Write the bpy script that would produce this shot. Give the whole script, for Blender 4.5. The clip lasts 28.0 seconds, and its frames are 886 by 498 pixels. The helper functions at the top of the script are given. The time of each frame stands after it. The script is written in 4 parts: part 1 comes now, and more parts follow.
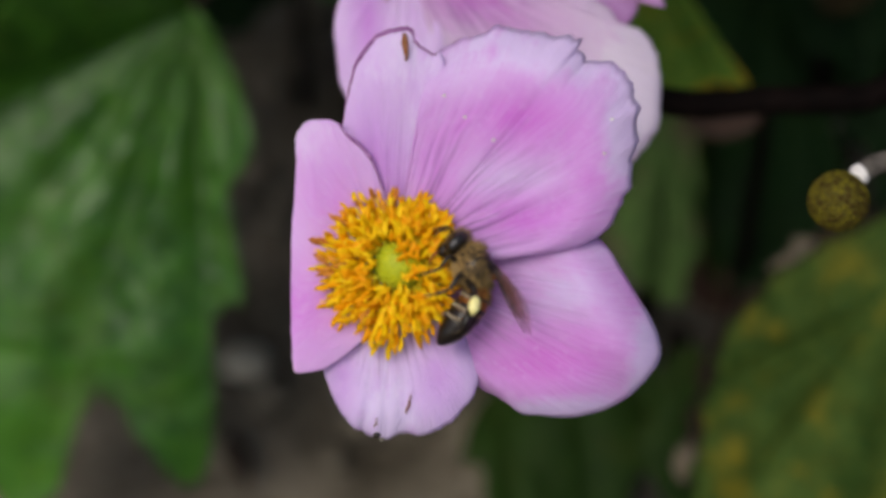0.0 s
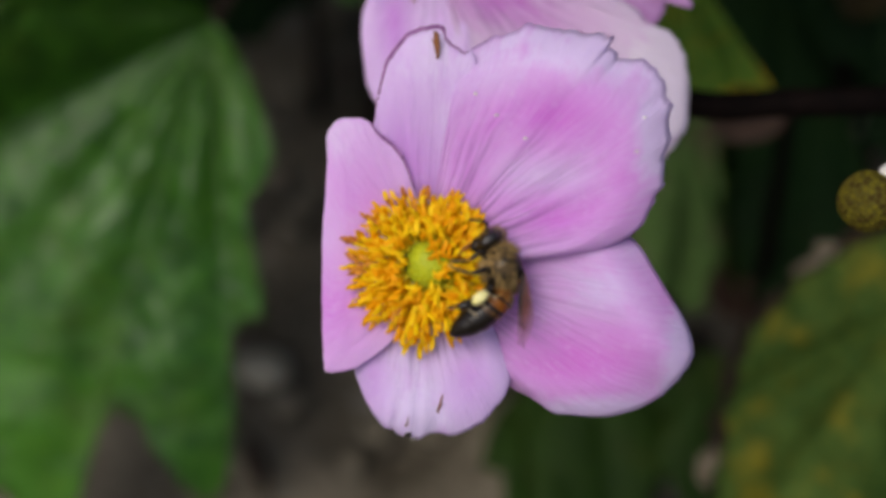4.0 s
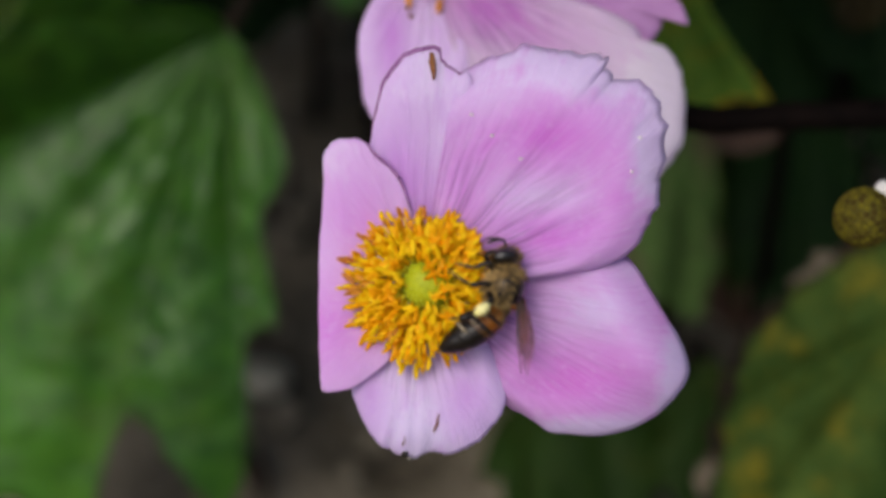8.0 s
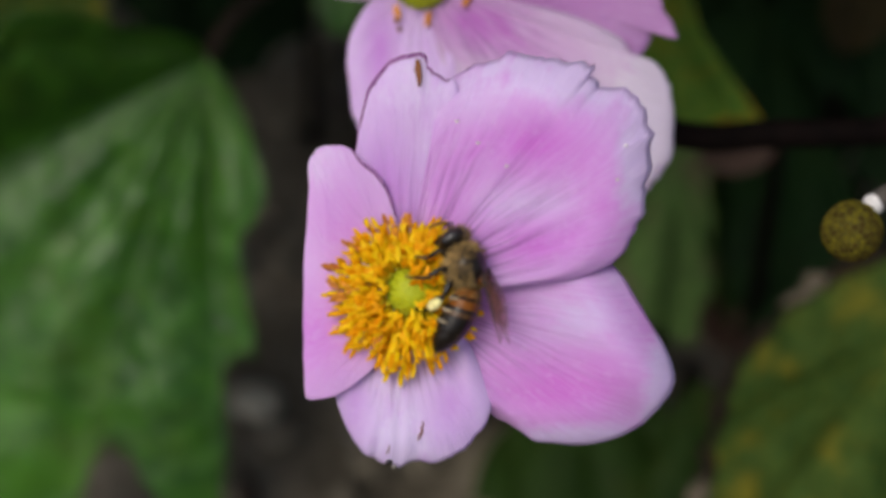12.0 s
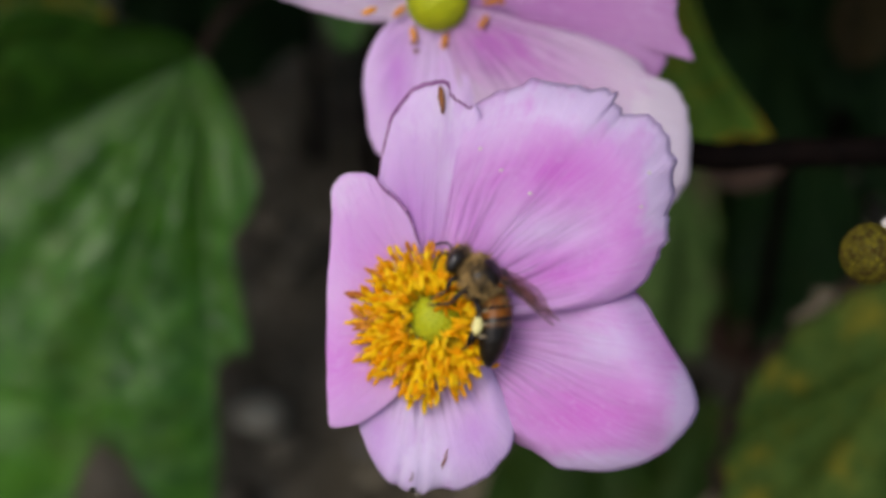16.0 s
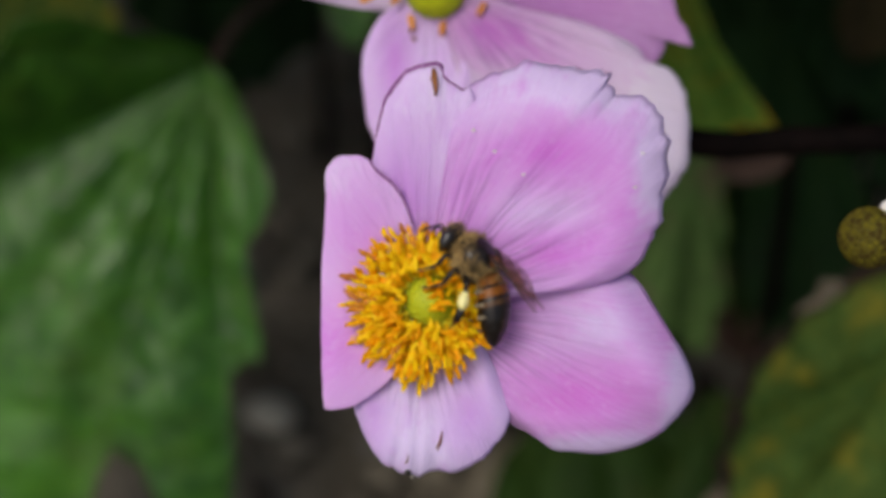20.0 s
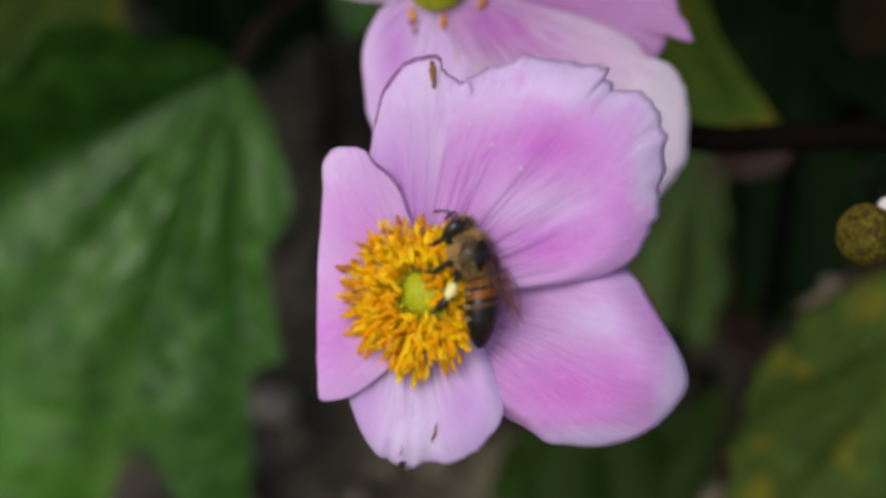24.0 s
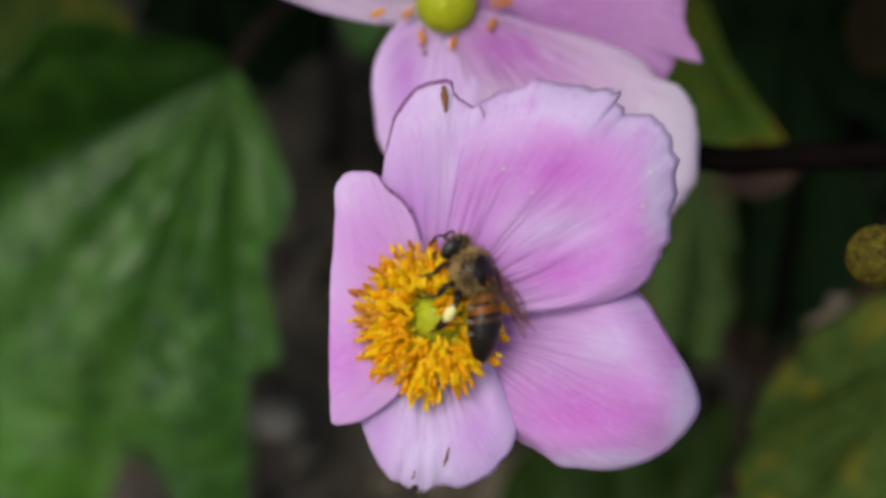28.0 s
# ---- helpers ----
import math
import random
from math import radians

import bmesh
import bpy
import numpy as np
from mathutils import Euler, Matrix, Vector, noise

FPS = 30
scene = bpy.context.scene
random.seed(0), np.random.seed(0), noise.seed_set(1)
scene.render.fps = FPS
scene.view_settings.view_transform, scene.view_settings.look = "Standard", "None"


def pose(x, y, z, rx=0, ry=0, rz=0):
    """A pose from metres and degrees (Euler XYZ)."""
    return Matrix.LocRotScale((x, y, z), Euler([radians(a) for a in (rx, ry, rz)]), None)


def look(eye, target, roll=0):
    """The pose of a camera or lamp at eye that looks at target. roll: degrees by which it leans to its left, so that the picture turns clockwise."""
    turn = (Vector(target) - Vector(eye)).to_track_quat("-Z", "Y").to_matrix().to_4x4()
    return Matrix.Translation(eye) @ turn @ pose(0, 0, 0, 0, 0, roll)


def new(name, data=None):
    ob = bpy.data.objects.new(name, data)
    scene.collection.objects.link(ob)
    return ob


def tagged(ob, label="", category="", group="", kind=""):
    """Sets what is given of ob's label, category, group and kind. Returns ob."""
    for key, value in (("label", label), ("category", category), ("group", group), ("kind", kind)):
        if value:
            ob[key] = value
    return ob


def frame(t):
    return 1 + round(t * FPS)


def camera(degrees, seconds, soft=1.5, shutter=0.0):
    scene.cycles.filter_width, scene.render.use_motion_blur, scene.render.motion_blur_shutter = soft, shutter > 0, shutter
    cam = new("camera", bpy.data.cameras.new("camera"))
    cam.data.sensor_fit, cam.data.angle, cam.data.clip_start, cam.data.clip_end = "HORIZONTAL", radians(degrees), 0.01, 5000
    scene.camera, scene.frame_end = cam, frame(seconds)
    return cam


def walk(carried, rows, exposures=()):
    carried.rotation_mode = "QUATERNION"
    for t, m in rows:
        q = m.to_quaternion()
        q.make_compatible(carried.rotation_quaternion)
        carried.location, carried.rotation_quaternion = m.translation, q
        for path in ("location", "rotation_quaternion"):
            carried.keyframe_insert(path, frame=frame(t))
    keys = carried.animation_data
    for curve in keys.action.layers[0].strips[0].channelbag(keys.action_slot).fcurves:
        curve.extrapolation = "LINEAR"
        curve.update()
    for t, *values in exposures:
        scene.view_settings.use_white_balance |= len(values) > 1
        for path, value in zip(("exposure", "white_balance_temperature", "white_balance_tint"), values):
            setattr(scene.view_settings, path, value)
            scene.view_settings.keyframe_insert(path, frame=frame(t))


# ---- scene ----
cam = camera(24, 28.0, soft=2.5)
cam.data.dof.use_dof = True
cam.data.dof.focus_distance = 0.221
cam.data.dof.aperture_fstop = 14.5
cam.data.dof.aperture_blades = 0

walk(cam, [
    (0, pose(0.00205, -0.15676, 0.32528, 48.299, -0.580, -0.659)),
    (0.5, pose(0.00122, -0.15633, 0.32543, 48.304, -0.503, -0.826)),
    (1, pose(0.00130, -0.15599, 0.32545, 48.284, -0.602, -0.545)),
    (1.5, pose(0.00108, -0.15583, 0.32606, 48.194, -0.887, -0.192)),
    (2, pose(0.00096, -0.15556, 0.32580, 48.196, -0.997, -0.020)),
    (2.5, pose(0.00063, -0.15614, 0.32532, 48.342, -0.838, -0.115)),
    (3, pose(0.00013, -0.15647, 0.32408, 48.601, -0.480, -0.459)),
    (3.5, pose(-0.00037, -0.15692, 0.32357, 48.682, -0.401, -0.570)),
    (5.5, pose(0.00054, -0.15727, 0.32364, 48.627, -0.393, -0.133)),
    (6, pose(0.00099, -0.15755, 0.32393, 48.671, -0.362, 0.003)),
    (6.5, pose(0.00146, -0.15689, 0.32392, 48.643, -0.258, 0.072)),
    (7, pose(0.00109, -0.15718, 0.32481, 48.592, -0.137, -0.177)),
    (7.5, pose(0.00134, -0.15694, 0.32477, 48.685, -0.054, -0.220)),
    (8, pose(0.00022, -0.15617, 0.32579, 48.606, -0.298, -0.562)),
    (8.5, pose(0.00221, -0.15533, 0.32642, 48.540, -0.424, -0.252)),
    (9, pose(0.00169, -0.15670, 0.32545, 48.860, -0.582, -0.843)),
    (9.5, pose(0.00121, -0.15763, 0.32309, 49.292, -0.728, -1.117)),
    (10, pose(-0.00075, -0.15776, 0.32219, 49.380, -1.200, -1.050)),
    (10.5, pose(-0.00322, -0.15693, 0.32186, 49.537, -1.032, -1.402)),
    (11, pose(-0.00291, -0.15712, 0.32209, 49.674, -1.026, -1.026)),
    (11.5, pose(-0.00091, -0.15698, 0.32277, 49.566, -0.825, -0.610)),
    (12, pose(0.00173, -0.15791, 0.32300, 49.696, -0.466, -0.409)),
    (12.5, pose(0.00104, -0.15723, 0.32381, 49.553, -0.793, -0.442)),
    (14.5, pose(-0.00103, -0.15554, 0.32550, 49.589, -0.619, -0.553)),
    (15, pose(-0.00130, -0.15568, 0.32530, 49.648, -0.557, -0.654)),
    (15.5, pose(-0.00159, -0.15581, 0.32515, 49.671, -0.541, -0.726)),
    (16, pose(-0.00177, -0.15587, 0.32493, 49.684, -0.594, -0.719)),
    (16.5, pose(-0.00186, -0.15590, 0.32473, 49.695, -0.734, -0.609)),
    (17, pose(-0.00189, -0.15624, 0.32443, 49.759, -0.788, -0.566)),
    (17.5, pose(-0.00182, -0.15650, 0.32404, 49.820, -0.874, -0.499)),
    (18, pose(-0.00142, -0.15680, 0.32374, 49.864, -0.866, -0.412)),
    (18.5, pose(-0.00101, -0.15708, 0.32335, 49.920, -0.679, -0.450)),
    (19, pose(-0.00037, -0.15742, 0.32312, 49.959, -0.402, -0.486)),
    (19.5, pose(0.00028, -0.15762, 0.32299, 49.962, -0.178, -0.488)),
    (20, pose(0.00105, -0.15778, 0.32271, 49.987, 0.048, -0.459)),
    (20.5, pose(0.00129, -0.15804, 0.32252, 49.998, 0.083, -0.428)),
    (21, pose(0.00165, -0.15805, 0.32237, 49.964, -0.020, -0.254)),
    (21.5, pose(0.00174, -0.15807, 0.32224, 49.958, -0.163, -0.138)),
    (23.5, pose(0.00199, -0.15822, 0.32279, 49.809, -0.380, 0.108)),
    (24, pose(0.00217, -0.15817, 0.32308, 49.771, -0.287, 0.096)),
    (24.5, pose(0.00239, -0.15813, 0.32251, 49.917, -0.156, 0.076)),
    (25, pose(0.00252, -0.15836, 0.32253, 50.000, -0.000, 0.000)),
    (25.5, pose(0.00291, -0.15829, 0.32264, 50.023, 0.079, 0.077)),
    (26, pose(0.00293, -0.15814, 0.32273, 50.042, 0.210, -0.025)),
    (26.5, pose(0.00253, -0.15815, 0.32296, 50.068, 0.240, -0.118)),
    (27, pose(0.00222, -0.15834, 0.32350, 50.063, 0.131, -0.048)),
    (27.5, pose(0.00180, -0.15763, 0.32328, 50.086, 0.036, -0.052)),
    (28, pose(0.00101, -0.15751, 0.32433, 50.054, -0.217, 0.055)),
])

# ---- light ----
world = bpy.data.worlds.new("overcast_sky")
scene.world = world
world.use_nodes = True
_sky = world.node_tree.nodes.new("ShaderNodeTexSky")
_sky.sky_type = "NISHITA"
_sky.sun_disc = False
_sky.sun_elevation = radians(52)
_sky.sun_rotation = radians(210)
_sky.air_density, _sky.dust_density, _sky.ozone_density = 1.0, 4.0, 1.0
_bg = world.node_tree.nodes["Background"]
_bg.inputs["Strength"].default_value = 0.11
world.node_tree.links.new(_sky.outputs["Color"], _bg.inputs["Color"])

_sun = bpy.data.lights.new("sun", "SUN")
_sun.energy, _sun.angle, _sun.color = 1.45, radians(28), (1.0, 0.95, 0.88)
sun = new("sun", _sun)
sun.matrix_world = look((-0.7, -1.2, 2.1), (0, 0, 0))
scene.view_settings.exposure = 0.10

# ---- helpers of this scene ----
MM = 0.001
PI = math.pi


def part(name, bm, material, parent=None, label="", smooth=True):
    me = bpy.data.meshes.new(name)
    bm.to_mesh(me)
    bm.free()
    for m in (material if isinstance(material, (list, tuple)) else [material]):
        me.materials.append(m)
    if smooth:
        me.shade_smooth()
    ob = new(name, me)
    ob.parent = parent
    if label:
        tagged(ob, label)
    return ob


def holder(name, m, label, category, group=""):
    ob = new(name)
    ob.empty_display_size = 0.005
    ob.matrix_world = m
    return tagged(ob, label, category, group)


def curve(points, n, closed=False):
    """n places along a smooth line through a few control points."""
    p = [Vector(q) for q in points]
    k = len(p)
    out = []
    spans = k if closed else k - 1
    for i in range(n):
        s = i / (n if closed else n - 1) * spans
        j = min(int(s), spans - 1)
        f = s - j
        if closed:
            a, b, c, d = p[(j - 1) % k], p[j % k], p[(j + 1) % k], p[(j + 2) % k]
        else:
            a, b, c, d = p[max(j - 1, 0)], p[j], p[j + 1], p[min(j + 2, k - 1)]
        out.append(0.5 * (2 * b + (c - a) * f + (2 * a - 5 * b + 4 * c - d) * f * f + (3 * b - a - 3 * c + d) * f ** 3))
    return out


def tube(bm, points, radii, seg=8, flat=1.0, mat=0):
    """A tapered tube with closed ends along a line of points."""
    pts = [Vector(p) for p in points]
    n = len(pts)
    rad = [radii(i / (n - 1)) if callable(radii) else np.interp(i / (n - 1), np.linspace(0, 1, len(radii)), radii) for i in range(n)]
    side = None
    rings = []
    for i in range(n):
        d = (pts[min(i + 1, n - 1)] - pts[max(i - 1, 0)]).normalized()
        if side is None:
            side = d.orthogonal().normalized()
        side = (side - d * side.dot(d)).normalized()
        up = d.cross(side)
        rings.append([bm.verts.new(pts[i] + (side * math.cos(2 * PI * k / seg) + up * (flat * math.sin(2 * PI * k / seg))) * rad[i]) for k in range(seg)])
    for a, b in zip(rings, rings[1:]):
        for k in range(seg):
            bm.faces.new((a[k], a[(k + 1) % seg], b[(k + 1) % seg], b[k])).material_index = mat
    bm.faces.new(rings[0][::-1]).material_index = mat
    bm.faces.new(rings[-1]).material_index = mat
    return bm


def blob(bm, centre, radii, m=None, seg=16, rings=10, rough=0.0, freq=1.0, mat=0):
    """A rounded lump: an ellipsoid, turned by m, with an uneven surface."""
    got = bmesh.ops.create_uvsphere(bm, u_segments=seg, v_segments=rings, radius=1.0)["verts"]
    m = m or Matrix()
    for v in got:
        k = 1 + rough * noise.noise(v.co * freq + Vector(centre) * 900)
        v.co = Vector(centre) + (m @ Vector((v.co.x * radii[0], v.co.y * radii[1], v.co.z * radii[2]))) * k
        for f in v.link_faces:
            f.material_index = mat
    return bm


def sheet(bm, f, nu, nv):
    """A grid of f(u, v) with u and v from 0 to 1, and its UV map."""
    uv = bm.loops.layers.uv.verify()
    g = [[bm.verts.new(f(i / nu, j / nv)) for j in range(nv + 1)] for i in range(nu + 1)]
    for i in range(nu):
        for j in range(nv):
            face = bm.faces.new((g[i][j], g[i + 1][j], g[i + 1][j + 1], g[i][j + 1]))
            for loop, (a, b) in zip(face.loops, ((i, j), (i + 1, j), (i + 1, j + 1), (i, j + 1))):
                loop[uv].uv = (a / nu, b / nv)
    return bm


def thicken(ob, t, rim=0):
    s = ob.modifiers.new("thickness", "SOLIDIFY")
    s.thickness, s.offset, s.material_offset_rim = t, 0.0, rim
    return ob


# ---- materials ----
class Nodes:
    """A short way to write node trees."""

    def __init__(self, name):
        self.m = bpy.data.materials.new(name)
        self.m.use_nodes = True
        self.t = self.m.node_tree
        self.p = self.t.nodes["Principled BSDF"]

    def add(self, kind, **put):
        n = self.t.nodes.new("ShaderNode" + kind)
        for key, value in put.items():
            if isinstance(value, bpy.types.NodeSocket):
                self.t.links.new(value, n.inputs[key.replace("_", " ")])
            else:
                n.inputs[key.replace("_", " ")].default_value = value
        return n

    def to(self, a, b):
        self.t.links.new(a, b)

    def math(self, op, a, b=0.0, c=0.0):
        n = self.t.nodes.new("ShaderNodeMath")
        n.operation = op
        for k, x in enumerate((a, b, c)):
            if isinstance(x, bpy.types.NodeSocket):
                self.to(x, n.inputs[k])
            else:
                n.inputs[k].default_value = x
        return n.outputs[0]

    def ramp(self, fac, stops):
        n = self.t.nodes.new("ShaderNodeValToRGB")
        e = n.color_ramp.elements
        while len(e) < len(stops):
            e.new(0.5)
        for q, (pos, col) in zip(e, stops):
            q.position = pos
            q.color = (*col, 1) if len(col) == 3 else col
        self.to(fac, n.inputs[0])
        return n.outputs[0]

    def mix(self, fac, a, b, how="MIX"):
        n = self.t.nodes.new("ShaderNodeMix")
        n.data_type, n.blend_type = "RGBA", how
        for k, x in ((0, fac), (6, a), (7, b)):
            if isinstance(x, bpy.types.NodeSocket):
                self.to(x, n.inputs[k])
            else:
                n.inputs[k].default_value = x if k == 0 else (*x, 1)
        return n.outputs[2]

    def noise(self, vec, scale, detail=3.0, rough=0.55):
        n = self.add("TexNoise", Vector=vec, Scale=scale, Detail=detail, Roughness=rough)
        return n.outputs["Fac"]

    def stretch(self, vec, scale, loc=(0, 0, 0)):
        n = self.add("Mapping", Vector=vec)
        n.inputs["Scale"].default_value, n.inputs["Location"].default_value = scale, loc
        return n.outputs[0]

    def object_space(self):
        return self.add("TexCoord").outputs["Object"]

    def uv(self):
        return self.add("TexCoord").outputs["UV"]

    def bump(self, height, strength, dist):
        self.to(self.add("Bump", Height=height, Strength=strength, Distance=dist).outputs[0], self.p.inputs["Normal"])

    def finish(self, colour=None, rough=0.5, spec=0.5, **more):
        if colour is not None:
            if isinstance(colour, bpy.types.NodeSocket):
                self.to(colour, self.p.inputs["Base Color"])
            else:
                self.p.inputs["Base Color"].default_value = (*colour, 1)
        if isinstance(rough, bpy.types.NodeSocket):
            self.to(rough, self.p.inputs["Roughness"])
        else:
            self.p.inputs["Roughness"].default_value = rough
        self.p.inputs["Specular IOR Level"].default_value = spec
        for key, value in more.items():
            self.p.inputs[key.replace("_", " ")].default_value = value
        return self.m

    def thin(self, colour, share):
        """Lets some light through a thin leaf or petal."""
        tr = self.add("BsdfTranslucent", Color=colour)
        mx = self.add("MixShader", Fac=share)
        self.to(self.p.outputs[0], mx.inputs[1])
        self.to(tr.outputs[0], mx.inputs[2])
        self.to(mx.outputs[0], self.t.nodes["Material Output"].inputs[0])


def plain(name, c1, c2, scale, rough=0.6, spec=0.3, bump=0.3, dist=0.0002, fine=6.0, each=0.0, through_light=0.0):
    """Two colours mixed by coarse and fine noise, with fine relief; each: how much pieces differ."""
    n = Nodes(name)
    o = n.object_space()
    a, b = n.noise(o, scale, 4), n.noise(o, scale * fine, 3)
    f = n.math("ADD", n.math("MULTIPLY", a, 0.65), n.math("MULTIPLY", b, 0.35))
    if each:
        r = n.add("ObjectInfo").outputs["Random"]
        f = n.math("ADD", f, n.math("MULTIPLY", n.math("SUBTRACT", r, 0.5), each))
    col = n.ramp(f, [(0.34, c1), (0.66, c2)])
    n.bump(n.math("ADD", a, n.math("MULTIPLY", b, 0.5)), bump, dist)
    n.finish(col, rough, spec)
    if through_light:
        n.thin(col, through_light)
    return n.m


def petal_material(name, pale, tint, spots, veins=0.5, seed=0.0, tinted=0.18):
    """Silky tepal: a pale ground, patches of deeper colour (middle and half axes in mm, strength), fine streaks that
    fan out from the base, dark grooves near the base that also carry some painted shade, and faint ribs."""
    n = Nodes(name)
    uv, o = n.uv(), n.object_space()
    v = n.add("SeparateXYZ", Vector=uv).outputs[1]
    warp = n.add("TexNoise", Vector=uv, Scale=2.2, Detail=2.0).outputs["Color"]
    w = n.add("VectorMath", Vector=warp)
    w.operation = "MULTIPLY_ADD"
    w.inputs[1].default_value = (0.10, 0.0, 0.0)
    n.to(uv, w.inputs[2])
    bent = w.outputs[0]
    streak = n.noise(n.stretch(bent, (52, 1.3, 1), (seed, 0, 0)), 1.0, 4, 0.65)
    fine = n.noise(n.stretch(bent, (170, 4, 1), (seed, 0, 0)), 1.0, 2, 0.5)
    mottle = n.noise(n.stretch(bent, (15, 7, 1), (seed, 2, 0)), 1.0, 5, 0.62)
    rough = n.math("ADD", n.math("MULTIPLY", n.math("SUBTRACT", streak, 0.5), 0.42), n.math("MULTIPLY", n.math("SUBTRACT", mottle, 0.5), 1.0))
    amount = n.math("ADD", tinted, n.math("MULTIPLY", rough, 0.85))
    for cx, cy, rx, ry, strength in spots:
        d = n.add("VectorMath", Vector=n.stretch(o, (1000 / rx, 1000 / ry, 0), (-cx / rx, -cy / ry, 0)))
        d.operation = "LENGTH"
        g = n.ramp(n.math("ADD", d.outputs["Value"], n.math("MULTIPLY", rough, 1.25)), [(0.05, (1, 1, 1)), (0.55, (.45, .45, .45)), (1.15, (0, 0, 0))])
        amount = n.math("ADD", amount, n.math("MULTIPLY", g, strength))
    soft = n.add("Clamp", Value=amount).outputs[0]
    col = n.mix(soft, pale, tint)
    fleck = n.ramp(n.noise(o, 700, 3, 0.7), [(0.55, (0, 0, 0)), (0.72, (1, 1, 1))])
    col = n.mix(n.math("MULTIPLY", fleck, 0.14), col, (0.84, 0.73, 0.95))
    light = n.ramp(fine, [(0.45, (0, 0, 0)), (0.75, (1, 1, 1))])
    col = n.mix(n.math("MULTIPLY", light, 0.18), col, (0.82, 0.70, 0.94))
    # dark veins at the base, deepened to hold the shade of the cup too
    groove = n.noise(n.stretch(bent, (30, 0.9, 1), (4.3 + seed, 0, 0)), 1.0, 4, 0.65)
    line = n.ramp(groove, [(0.50, (0, 0, 0)), (0.60, (1, 1, 1)), (0.70, (0, 0, 0))])
    near = n.ramp(n.math("ADD", v, n.math("MULTIPLY", rough, 0.35)), [(0.22, (1, 1, 1)), (0.68, (0, 0, 0))])
    col = n.mix(n.math("MULTIPLY", n.math("MULTIPLY", line, near), veins), col, (0.22, 0.09, 0.30))
    crease = n.noise(n.stretch(bent, (16, 3.2, 1), (seed, seed, 0)), 1.0, 5, 0.6)
    n.bump(n.math("ADD", n.math("ADD", n.math("MULTIPLY", streak, 0.55), n.math("MULTIPLY", fine, 0.35)), n.math("ADD", n.math("MULTIPLY", mottle, 0.9), n.math("MULTIPLY", crease, 1.0))), 0.5, 0.0006)
    n.finish(col, 0.55, 0.25, Sheen_Weight=0.12)
    n.thin(col, 0.32)
    return n.m


def leaf_material(name, deep, mid, gold, age=0.35, size=1.0, rough=0.6, spec=0.12):
    """A leaf blade: mottled green, paler net of veins, yellowing by patches."""
    n = Nodes(name)
    o, uv = n.object_space(), n.uv()
    big, med = n.noise(o, 45 * size, 4), n.noise(o, 260 * size, 4)
    col = n.ramp(n.math("ADD", n.math("MULTIPLY", big, 0.5), n.math("MULTIPLY", med, 0.5)), [(0.36, deep), (0.62, mid)])
    patch = n.ramp(n.noise(o, 70 * size, 5, 0.65), [(0.52, (0, 0, 0)), (0.68, (1, 1, 1))])
    col = n.mix(n.math("MULTIPLY", patch, age), col, gold)
    vor = n.add("TexVoronoi", Vector=o, Scale=420 * size)
    vor.feature = "DISTANCE_TO_EDGE"
    net = n.ramp(vor.outputs["Distance"], [(0.0, (1, 1, 1)), (0.10, (0, 0, 0))])
    col = n.mix(n.math("MULTIPLY", net, 0.25), col, gold)
    n.bump(n.math("SUBTRACT", med, n.math("MULTIPLY", net, 0.4)), 0.5, 0.0005)
    n.finish(col, rough, spec)
    n.thin(col, 0.2)
    return n.m


M_pet_l = petal_material("tepal_rose", (0.80, 0.59, 0.90), (0.72, 0.26, 0.79), [(-9, -4, 6, 7, .6), (-6, 7, 5, 6, .4), (-9, 13, 3, 3, -.4)], 0.25, 1.0, 0.34)
M_pet_u = petal_material("tepal_lilac", (0.80, 0.66, 0.93), (0.64, 0.25, 0.78), [(-2, 12, 4, 7, .5), (1, 8, 5, 6, .4), (-5, -9, 3, 8, .6), (1, 22, 5, 4, -.3)], 0.4, 2.0, 0.30)
M_pet_r = petal_material("tepal_pink", (0.76, 0.61, 0.90), (0.66, 0.18, 0.71), [(13, 15.0, 10, 5.5, .66), (4.5, 10, 5, 9, .4), (13, 5.0, 9, 4, .6), (20, 9, 5, 6, .4), (12, 9.5, 6, 2.6, -.12), (24.5, 13, 4, 8, -1.0), (17, 22, 9, 4, -.8), (7, 20, 5, 4, -.2)], 0.7, 3.0, 0.36)
# the patch at (8, -1) paints in the shadow beside the bee
M_pet_b = petal_material("tepal_mauve", (0.69, 0.54, 0.84), (0.63, 0.18, 0.66), [(15, -9.5, 10, 6, .66), (21, -8, 7, 6, .2), (9, -6, 6, 5, .15), (8, -1, 7, 4, .25), (25, -2, 5, 4, .35), (19, -3, 6, 3, -.25), (26.5, -9, 3, 7, -1.0), (18, -15, 9, 2.5, -.9)], 0.5, 4.0, 0.36)
M_pet_p = petal_material("tepal_pale", (0.77, 0.65, 0.92), (0.60, 0.24, 0.76), [(5, -11, 4, 6, .5), (-5, -11, 2.5, 6, .45), (0, -15, 3, 4, -.35)], 0.9, 5.0, 0.16)
M_pet_dark = petal_material("tepal_violet", (0.56, 0.31, 0.60), (0.46, 0.17, 0.50), [(14, 0, 14, 10, .6)], 0.4, 6.0, 0.35)
M_pet_old = petal_material("tepal_faded", (0.74, 0.65, 0.79), (0.56, 0.18, 0.60), [(6, -5, 9, 6, .8), (13, -9, 10, 7, .5), (30, -17, 7, 10, -.9)], 0.5, 7.0, 0.2)
M_edge = plain("tepal_edge", (0.16, 0.05, 0.17), (0.34, 0.16, 0.36), 900, 0.6, 0.2)
M_rim = plain("tepal_rim", (0.50, 0.38, 0.58), (0.74, 0.62, 0.80), 900, 0.6, 0.2)
